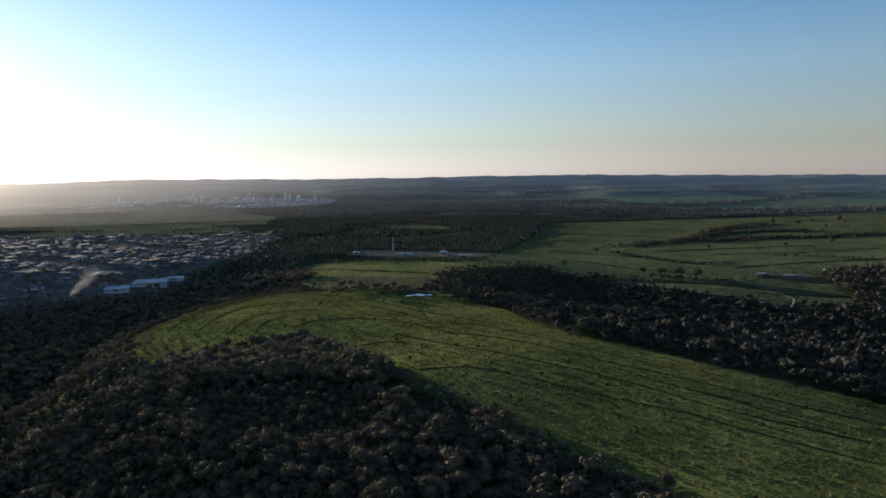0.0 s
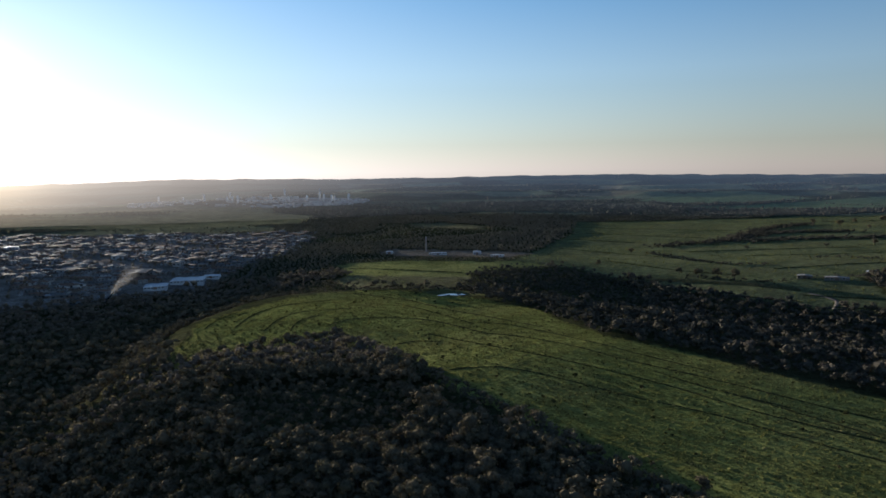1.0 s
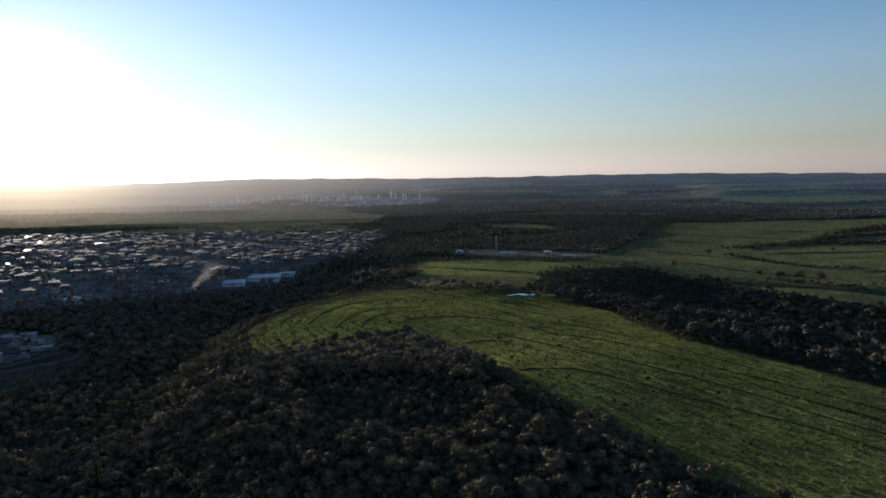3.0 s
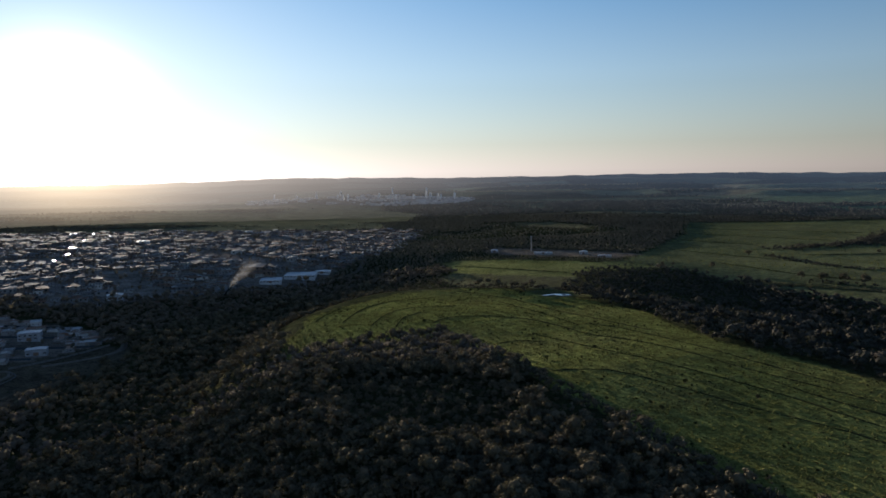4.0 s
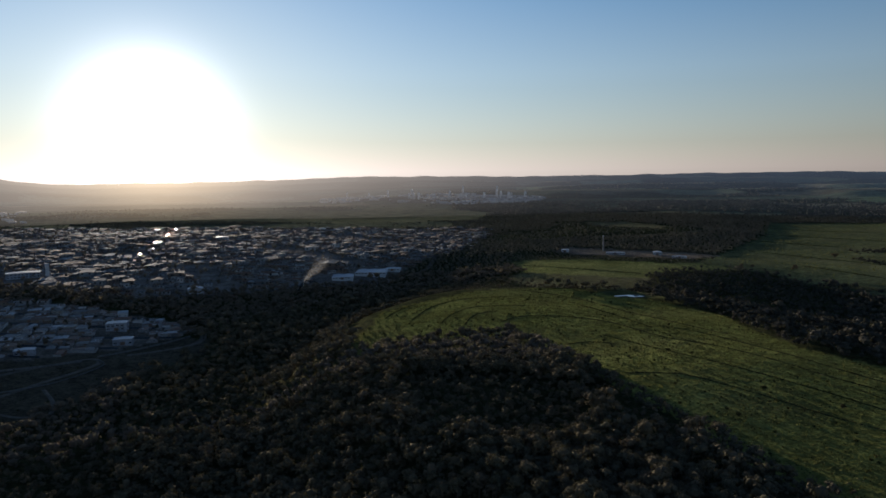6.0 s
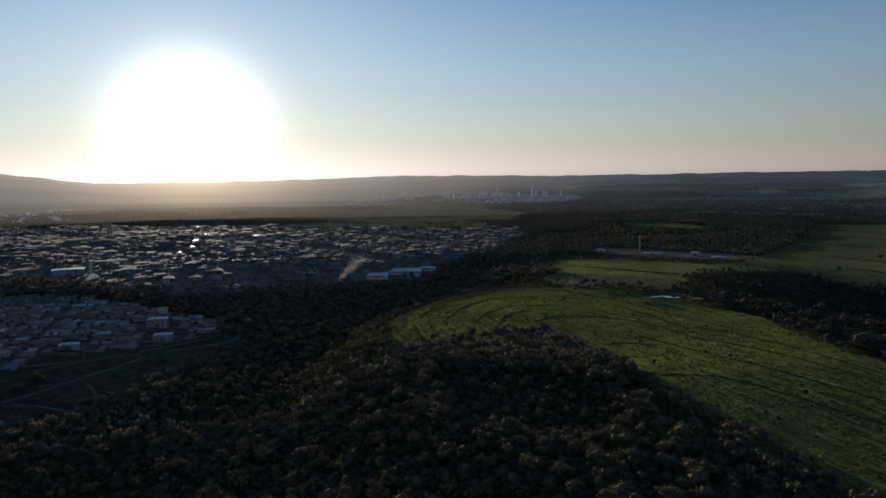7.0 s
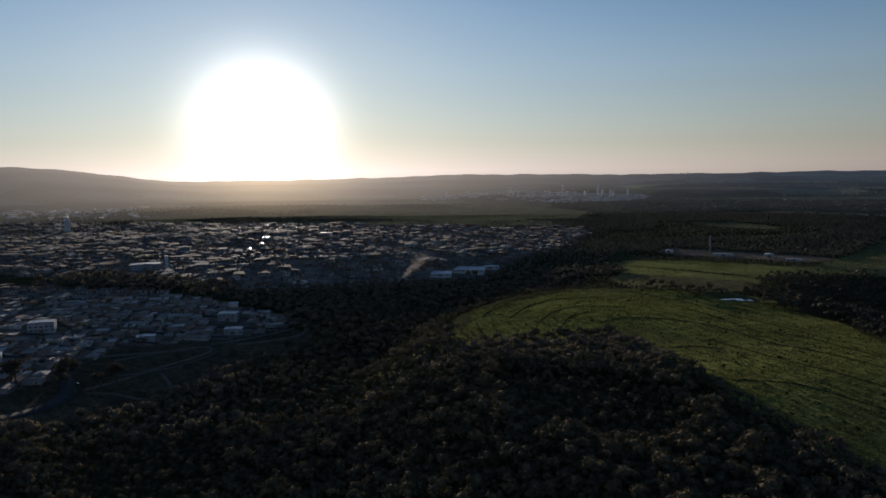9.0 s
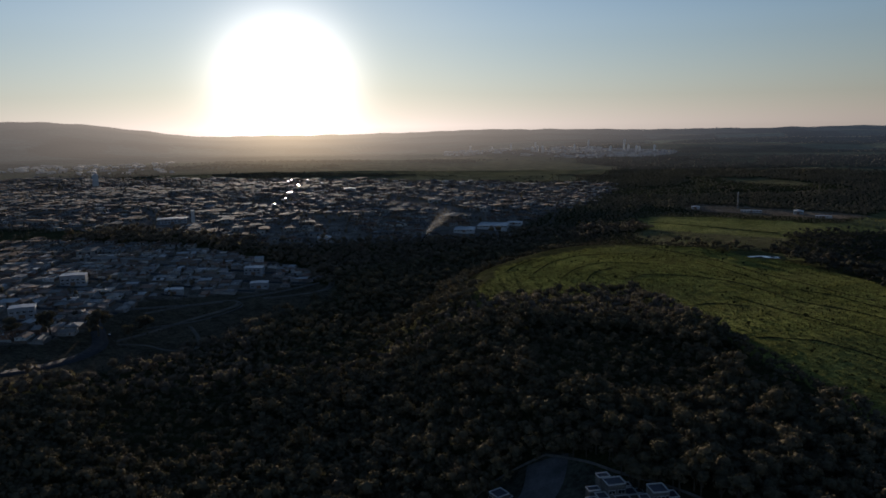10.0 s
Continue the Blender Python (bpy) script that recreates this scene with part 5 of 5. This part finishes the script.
def warehouse(name, w, d, h, rise, roof=METAL_ROOF, bays=1):
    """A hall with one or more gabled roof bays, skylight sheets and a gate."""
    root = new(name)
    s = Shape()
    s.box(-w / 2, w / 2, -d / 2, d / 2, -5, h)
    bw = w / bays
    for b in range(bays):
        x0 = -w / 2 + b * bw
        for e in (-d / 2, d / 2):
            s.face([(x0, e, h), (x0 + bw, e, h), (x0 + bw / 2, e, h + rise)])
    part("outer_wall", s.mesh("outer_wall", FENCE_WOOD if name == "barn" else PALE_PLASTER if name in ("office_block", "apartment_block", "school", "workshop") else WHITE), root)
    for b in range(bays):
        x0, r = -w / 2 + b * bw, Shape()
        for a, sg in ((x0 - .2, 1), (x0 + bw + .2, -1)):
            r.slab([(a, -d / 2 - .4, h + .1), (a, d / 2 + .4, h + .1), (x0 + bw / 2, d / 2 + .4, h + rise + .15), (x0 + bw / 2, -d / 2 - .4, h + rise + .15)][::-sg], .1)
        part("roof", r.mesh("roof", roof), root)
    g = Shape()
    g.box(-min(2, w * .3), min(2, w * .3), -d / 2 - .08, -d / 2 - .01, 0, 2.8)
    part("gate", g.mesh("gate", DOOR), root)
    for floor in range(max(1, int(h // 3))):
        for k in range(max(1, int(w // 4))):
            x = -w / 2 + 2.2 + k * 4
            if abs(x) > 3.2 or floor:
                ob = part("window", WIDE_WINDOW, root)
                ob.matrix_basis = pose(x, -d / 2 - .02, min(h - 1.6, 1.2 + floor * 2.9 + (2.2 if h < 6 and w > 20 else 0)))
    return root


def build_special():
    things = [("factory_hall", 36, 30, 3.0, 0.9, METAL_ROOF, 3, -230, 556, 14, "long white factory hall with bright metal roofs beside the woods"),
              ("factory_hall", 24, 26, 2.8, 0.8, METAL_ROOF, 2, -246, 533, 20, "lower white hall with a twin metal roof"),
              ("factory_hall", 18, 14, 2.6, .7, METAL_ROOF, 1, -217, 572, 10, "small white hall at the end of the factory yard"),
              ("sports_hall", 17, 13, 4.5, 2.2, METAL_ROOF, 1, -317, 436, 36, "white hall with a rounded bright roof at the town's edge"),
              ("school", 26, 11, 6.5, .8, METAL_ROOF, 1, -461, 425, 46, "long white two-storey school building"),
              ("market_hall", 11, 4.5, 6, .35, BRIGHT_METAL, 2, -503, 631, 38.5, "hall with a flat bare metal roof glinting in the sun"),
              ("market_hall", 10, 4, 6, .3, BRIGHT_METAL, 2, -629, 792, 38.5, "large hall with a shining bare metal roof"),
              ("market_hall", 6, 2.5, 6, .3, BRIGHT_METAL, 1, -606, 800, 38.5, "hall with a shining bare metal roof"),
              ("market_hall", 6, 2.5, 5, .3, BRIGHT_METAL, 1, -452, 542, 38.5, "small hall with a glinting metal roof"),
              ("market_hall", 8, 2.5, 5, .3, BRIGHT_METAL, 1, -560, 770, 38.5, "low hall with a glinting metal roof"),
              *[("shed", w, d, 3.2, .3, BRIGHT_METAL, 1, x, y, 38.5, "low shed with a small glinting metal roof") for w, d, x, y in
                ((4, 2, -476, 590), (4, 1.6, -533, 655), (6, 1.6, -565, 730), (3, 1.6, -470, 578))],
              ("office_block", 18, 12, 7, .3, METAL_ROOF, 1, -300, 338, 30, "white two-storey block with bright roof at the quarter's corner"),
              ("office_block", 16, 10, 5, .5, METAL_ROOF, 1, -279, 318, 32, "white block with a pale roof by the meadow"),
              ("workshop", 15, 9, 4, .6, METAL_ROOF, 1, -300, 274, 40, "dark workshop with a bright sheet-metal roof edge"),
              ("apartment_block", 20, 11, 8.5, .4, METAL_ROOF, 1, -345, 248, 42, "white three-storey block of flats"),
              ("apartment_block", 17, 10, 8, .4, METAL_ROOF, 1, -310, 196, 50, "white three-storey block of flats beside the road"),
              ("town_hall", 15, 10, 6, 1, METAL_ROOF, 1, -470, 700, 30, "large pale building over the far town roofs"),
              ("town_hall", 15, 9, 6, 1, METAL_ROOF, 1, -420, 850, 20, "large pale building at the far town edge"),
              ("shed", 20, 5, 2.6, .5, METAL_ROOF, 1, -38, 693, 3, "long white low shed of the water works"),
              ("pump_house", 9, 7, 4.0, 1.2, METAL_ROOF, 1, 0, 697, 0, "white pump house of the water works"),
              ("shed", 14, 5, 2.6, .5, METAL_ROOF, 1, 19, 670, -2, "white low shed at the fence of the water works"),
              ("shed", 8, 6, 3, .6, METAL_ROOF, 1, -86, 699, 5, "small white shed by the woods"),
              ("barn", 11, 6, 3.0, 1.0, CONCRETE, 1, 229, 508, -22, "grey farm barn among trees"),
              ("barn", 17, 6, 3.0, .9, CONCRETE, 1, 245, 496, -24, "long grey farm barn beside the field"),
              ("barn", 8, 6, 3.2, 1.0, METAL_ROOF, 1, 279, 516, -25, "farm shed with a bright white roof"),
              ("barn", 6, 5, 3.0, .8, METAL_ROOF, 1, 253, 408, -30, "small pale farm shed by the wood")]
    for name, w, d, h, rise, roof, bays, x, y, turn, label in things:
        wide = 1.12 if name == "factory_hall" else 1.0 if name == "market_hall" or label.endswith(("corner", "meadow", "flats", "road", "edge")) else 1.4
        tagged(stand(warehouse(name, w * wide, d * wide, h, rise * .8, roof, bays), x, y, turn, .2), label, name.replace("_", " "))
    tower = new("white_tower")
    s = Shape()
    s.box(-6.2, 6.2, -5.5, 5.5, -6, 27)
    s.box(-6.5, 6.5, -5.8, 5.8, 27, 28)
    part("shaft", s.mesh("shaft", WHITE), tower)
    s = Shape()
    s.box(-2.5, 2.5, -2.5, 2.5, 28, 31)
    part("cap", s.mesh("cap", WHITE), tower)
    tagged(stand(tower, -848, 656, 52), "tall white block tower above the town roofs", "tower")
    stair = new("school_tower")
    s = Shape()
    s.box(-2.2, 2.2, -2.2, 2.2, -3, 16)
    s.box(-2.5, 2.5, -2.5, 2.5, 16, 16.6)
    part("shaft", s.mesh("shaft", WHITE), stair)
    tagged(stand(stair, -447, 434, 46), "slim white stair tower beside the school", "tower")
    # the water tower: tube, cap, platform, ladder
    water_tower = new("water_tower")
    v, f = tube([(0, 0, -1), (0, 0, 20), (0, 0, 23.6)], (1.1, 1.1, 1.1), 18)
    f.append(tuple(range(36, 54)))
    part("tube", quads("tube", v, f, CONCRETE), water_tower)
    v, f = tube([(0, 0, 23.5), (0, 0, 24.1)], (1.35, 1.35), 18)
    f += [tuple(range(18, 36)), tuple(range(17, -1, -1))]
    part("rim", quads("rim", v, f, WHITE, False), water_tower)
    s = Shape()
    s.box(-.25, -.2, -1.27, -1.19, 0, 24)
    s.box(.2, .25, -1.27, -1.19, 0, 24)
    for k in range(58):
        s.box(-.2, .2, -1.25, -1.21, .3 + k * .4, .34 + k * .4)
    part("ladder", s.mesh("ladder", CONCRETE), water_tower)
    tagged(stand(water_tower, -51, 715, 0), "pale concrete water tower tube at the water works", "water tower")


build_special()


def frame_meshes():
    s = Shape()
    for q in ((-1.2, 1.2, 0, .1), (-1.2, 1.2, 1.2, 1.3), (-1.2, -1.1, .1, 1.2), (1.1, 1.2, .1, 1.2), (-.06, .06, .1, 1.2)):
        s.box(q[0], q[1], -.09, .05, q[2], q[3])
    p = Shape()
    p.box(-.52, .52, -.01, .01, 0, 1.1)
    return s.mesh("window_frame", WHITE), p.mesh("pane", GLASS_DARK)


WIDE_FRAME, PANE = frame_meshes()


def modern_house(boxes, windows):
    """Flat-roofed villa of stacked white boxes; each roof sunk behind a pale rim."""
    root = new("villa")
    for box in boxes:
        x0, x1, y0, y1 = (q * 1.25 for q in box[:4])
        z1 = box[4] * 1.12
        s = Shape()
        s.box(x0, x1, y0, y1, -2.5, z1 - .45)
        part("outer_wall", s.mesh("outer_wall", plain_wall), root)
        s = Shape()
        s.box(x0 + .22, x1 - .22, y0 + .22, y1 - .22, z1 - .446, z1 - .35)
        part("roof", s.mesh("roof", plain_roof), root)
        s = Shape()
        a, b, c, d = x0 - .05, x1 + .05, y0 - .05, y1 + .05
        for q in ((a, b, c, c + .16), (a, b, d - .16, d), (a, a + .16, c + .16, d - .16), (b - .16, b, c + .16, d - .16)):
            s.box(*q, z1 - .446, z1)
        part("parapet", s.mesh("parapet", WHITE), root, "white roof rim")
    for x, y, z, turn in windows:
        ob = part("window", WIDE_FRAME, root)
        ob.matrix_basis = pose(x * 1.25, y * 1.25, z, 0, 0, turn)
        for side in (-1, 1):
            pane = part("pane", PANE, ob)
            pane.matrix_basis = pose(side * .59, -.06, .1)
    s = Shape()
    s.box(-.5, .5, -.04, .04, 0, 2.2)
    ob = part("door", s.mesh("door", DOOR), root)
    ob.matrix_basis = pose(boxes[0][0] * 1.25 + 1.2, boxes[0][2] * 1.25 - .05, 0)
    return root


plain_wall = plain("grey_block_wall", (0.13, 0.127, 0.125), 0.95, 0.05, 0.5, 0.3)
PAVING = plain("street_paving", (0.1, 0.098, 0.1), 0.9, 0.05, 0.12, 0.3)
plain_roof = plain("bitumen_roof", (0.05, 0.05, 0.065), 0.6, 0.3, 0.6, 0.25)


def build_villas():
    a = modern_house([(-2.6, 2.2, -2.4, 1.4, 6.6), (-5.4, -2.62, -3.6, -.4, 3.6), (2.22, 5.4, -2.9, .6, 3.3), (-3.4, -.3, 1.42, 3.8, 6.9), (-6.6, -3.42, .2, 2.4, 3.9), (-1, 2.6, -5.4, -2.42, 3.2),
                      (3, 5.2, .62, 2.6, 3.8), (-.28, 2.4, 1.42, 3.2, 5.2), (-8.2, -5.42, -3.2, -1.2, 3.0), (5.42, 7.4, -1.8, .4, 2.8)],
                     [(-1.6, -2.42, 4, 0), (1, -2.42, 4, 0), (-4, -3.62, 1, 0), (3.8, -2.92, 1, 0), (.6, -5.42, 1, 0)])
    tagged(stand(a, -29.5, 133.2, 38, .3), "modern villa of stacked boxes with pale roof rims", "house")
    b = modern_house([(-2.6, 1.4, -2.6, 1.6, 5.6), (1.42, 4.4, -2, 1.4, 3.4), (-1.8, 1.2, 1.62, 3.4, 4.4), (-5, -2.62, -1.4, 1, 3.2)], [(-1.6, -2.62, 3.4, 0), (.4, -2.62, 3.4, 0), (2.8, -2.02, 1, 0)])
    tagged(stand(b, -20.5, 131.4, 34, .3), "smaller flat-roofed villa with a pale roof edge", "house")
    c = modern_house([(-2.4, 1.6, -2.6, 1.6, 5.2), (1.62, 3.6, -1.8, 1, 3.2), (-1.4, 1.4, 1.62, 3, 3.6)], [(-1.4, -2.62, 3.2, 0), (.4, -2.62, 3.2, 0), (2.6, -1.82, 1, 0)])
    tagged(stand(c, -55, 137, -30, .2), "dark-walled villa with grey roof slabs", "house")
    # yard wall with posts
    for pts in ([(-88, 102), (-70, 126), (-62, 144), (-49.5, 151)], [(-49.5, 151), (-38, 146), (-29, 141), (-12, 134), (0, 124)]):
        v, f, line = ribbon(pts, [(-.1, -.6), (-.1, .9), (.1, .9), (.1, -.6)], 2.0)
        wall = new("yard_wall", mesh_from("yard_wall", v, f, plain_wall))
        tagged(wall, "grey boundary wall round the villas' yard", "wall", kind="structure")
    v, f, line = ribbon([(-70, 104), (-60, 116), (-52, 128), (-47, 139), (-48.5, 149.6)], [(-8, -.3), (-7.4, .14), (-3, .2), (3, .2), (7.4, .14), (8, -.3)], 2.0)
    tagged(new("villa_street", mesh_from("villa_street", v, f, PAVING, smooth=True)), "grey paved cul-de-sac between the villas", "street", kind="structure")


build_villas()

# ---- roads, water, smoke ----


def build_roads():
    roads = [("road", [(-300, 60), (-262, 120), (-250, 147), (-248, 173), (-255, 191), (-270, 203), (-285, 212)], 3.8, ASPHALT, "dim asphalt road along the foot of the town"),
             ("track", [(-256, 200), (-257, 218), (-260, 244), (-261, 269), (-263, 282), (-270, 287), (-275, 278), (-280, 251), (-281, 237)], 1.5, DIRT, "pale earth lane curving below the houses"),
             ("track", [(-252, 198), (-244, 205), (-232, 207), (-226, 215), (-236, 227), (-252, 238)], 1.1, DIRT, "faint earth path looping over the meadow"),
             ("track", [(-266, 364), (-252, 352), (-244, 330), (-262, 300)], 2.2, DIRT, "bare earth track round the end of the quarter"),
             ("track", [(-200, 560), (-192, 590), (-200, 640), (-212, 690)], 2.5, DIRT, "pale dirt road climbing behind the factory"),
             ("track", [(215, 470), (222, 450), (214, 435)], 1.5, DIRT, "short farm track by the wood")]
    for name, pts, half, material, label in roads:
        half *= 1.3
        v, f, line = ribbon(pts, [(-half, -.3), (-half, .12), (0, .2), (half, .12), (half, -.3)], 3.0)
        tagged(new(name, mesh_from(name, v, f, material, smooth=True)), label, "road", kind="structure")
    for n, (pts, h) in enumerate([([(-262, 222), (-256, 245), (-256, 264), (-259, 281), (-267, 286)], .9), ([(-290, 235), (-278, 262), (-271, 280)], 1.6), ([(-271, 290), (-262, 320), (-256, 345)], 1.6)]):
        v, f, line = ribbon(pts, [(-.15, -.5), (-.15, h), (.15, h), (.15, -.5)], 3.0)
        tagged(new("roadside_wall", mesh_from("roadside_wall", v, f, plain_wall)), "low grey block wall beside the lane", "wall", kind="structure")
    # streets of the near quarter
    c, s = math.cos(radians(GRID)), math.sin(radians(GRID))
    block = 2 * 13 + 7
    for j in range(-3, 24):
        p = j * block - 4
        q = np.arange(-840, 480, 4.0)
        x, y = c * q - s * p, s * q + c * p
        m = inside(TOWN_NEAR, x, y)
        if m.sum() > 6:
            x, y = x[m], y[m]
            v, f, line = ribbon([(x[i] / K, y[i] / K) for i in (0, len(x) // 2, -1)], [(-3, -.3), (-3, .12), (3, .12), (3, -.3)], 4.0)
            tagged(new("street", mesh_from("street", v, f, ASPHALT)), "narrow asphalt street between rows of houses", "street", "streets of the near quarter", "structure")


build_roads()


def build_pond():
    m = Nodes("pond_water")
    m.done((0.22, 0.24, 0.25), 0.05, 0.8)
    m.bump(m.noise(1.2, 3), 0.1, 0.02)
    line = smooth_line([(x * K, y * K) for x, y in ((-24, 428), (-21, 430.5), (-17, 433.6), (-13, 432), (-7, 433))], 1.0)
    t = np.linspace(0, 1, len(line))
    half = 1.4 * (1.2 + 2.6 * np.exp(-((t - .72) / .16) ** 2) + .8 * np.sin(t * 9) ** 2) * np.minimum(1, np.minimum(t, 1 - t) * 9 + .15)
    level = -5.3 * K + .6
    way = np.gradient(line, axis=0)
    side = np.c_[-way[:, 1], way[:, 0]] / np.linalg.norm(way, axis=1)[:, None]

    def strip(inner, z_in, outer, z_out, sign):
        a, b = line + side * (half * inner[0] + inner[1])[:, None] * sign, line + side * (half * outer[0] + outer[1])[:, None] * sign
        n = len(line)
        za = np.full(n, z_in)
        zb = np.full(n, z_out) if z_out is not None else ground_z(b[:, 0], b[:, 1]) - .3
        i = np.arange(n - 1)
        return np.r_[np.c_[a, za], np.c_[b, zb]], np.stack([i, i + 1, i + n + 1, i + n], -1)
    v, f = strip((-1, 0), level, (1, 0), level, 1)
    tagged(new("pond", mesh_from("pond", v, f, m.mat)), "small bright bent pond reflecting the sky below the pasture", "pond", kind="structure")
    for sign in (-1, 1):
        v, f = strip((1, -.2), level - .05, (1, .5), level + .2, sign)
        w, g = strip((1, .5), level + .2, (1, 2.5), None, sign)
        tagged(new("pond_bank", mesh_from("pond_bank", np.r_[v, w], np.r_[f, g + len(v)], DIRT, smooth=True)), "bare earth bank beside the pond", "bank", kind="structure")


build_pond()


SMOKE_AT = (-256, 474)


def build_smoke():
    m = Nodes("smoke")
    m.done((0.75, 0.74, 0.73), 1.0, 0.0)
    clear, both = m.add("BsdfTransparent"), m.add("MixShader", Fac=0.03)
    glow = m.add("BsdfTranslucent", Color=(0.8, 0.78, 0.75, 1))
    half = m.add("MixShader", Fac=0.5)
    m.link(m.shader.outputs[0], half.inputs[1])
    m.link(glow.outputs[0], half.inputs[2])
    m.link(clear.outputs[0], both.inputs[1])
    m.link(half.outputs[0], both.inputs[2])
    m.link(both.outputs[0], m.out.inputs["Surface"])
    rng = np.random.default_rng(31)
    n = 16000
    t = rng.uniform(0, 1, n) ** 2.3
    wide = .35 + 7.0 * t ** 1.2
    strand = rng.integers(0, 4, n)
    swirl = np.sin(t * 15 + strand * 1.7) * (0.35 + 0.25 * strand)
    x0, y0 = SMOKE_AT[0] * K, SMOKE_AT[1] * K
    base = np.array([x0, y0, z_at(x0, y0) + .5])
    mid = np.c_[t * 17 + swirl * wide * .45, t * 12 + swirl * wide * .2, 24 * t ** .8 + np.cos(t * 11 + strand) * wide * .2]
    p = base + (mid + rng.normal(size=(n, 3)) * (wide * .34)[:, None] * (1, 1, .75)) * K
    p[:, 2] = np.maximum(p[:, 2], base[2])
    d, e = rng.normal(size=(n, 3)), rng.normal(size=(n, 3))
    k = rng.uniform(.2, .45, (n, 1)) * (0.7 + 0.9 * t[:, None])
    V = np.stack([p + d * k, p + e * k, p - (d + e) * k * .7], 1).reshape(-1, 3)
    smoke = new("smoke_plume", mesh_from("smoke_plume", V, np.arange(3 * n).reshape(-1, 3), m.mat))
    tagged(smoke, "thin pale smoke drifting up from a small fire", "smoke", kind="stuff")


build_smoke()


def build_cars():
    root = new("car")
    s = Shape()
    s.box(-.85, .85, -2.1, 2.1, .35, .85)
    part("body", s.mesh("body", CAR_PAINT), root)
    s = Shape()
    lo = [(-.8, -1.5, .854), (.8, -1.5, .854), (.8, 1.2, .854), (-.8, 1.2, .854)]
    hi = [(-.62, -1.0, 1.42), (.62, -1.0, 1.42), (.62, .6, 1.42), (-.62, .6, 1.42)]
    for i in range(4):
        j = (i + 1) % 4
        s.face([lo[i], lo[j], hi[j], hi[i]], 1)
    s.face(hi, 0)
    part("cabin", s.mesh("cabin", CAR_PAINT, GLASS_DARK), root)
    v, f = tube([(0, 0, -.1), (0, 0, .1)], (.32, .32), 12)
    f += [tuple(range(12, 24)), tuple(range(11, -1, -1))]
    wheel = quads("wheel", v, f, RUBBER, False)
    for sx in (-.8, .8):
        for sy in (-1.3, 1.3):
            ob = part("wheel", wheel, root)
            ob.matrix_basis = pose(sx, sy, .32, 0, 90, 0)
    places = [(-263, 203, 60), (-330, 262, 123), (-318, 241, 33), (-360, 300, 33), (-340, 230, 123), (-306, 290, 33), (-48, 130, -25), (-45, 134, -20)]
    for k, (x, y, turn) in enumerate(places):
        x, y = x * K, y * K
        m = Matrix.Translation((x, y, z_at(x, y) + .2)) @ Matrix.Rotation(radians(turn), 4, "Z")
        if k:
            copy_thing(root, m)
        else:
            root.matrix_basis = m
            tagged(root, "small parked car on the street by the houses", "car", "parked cars")


build_cars()
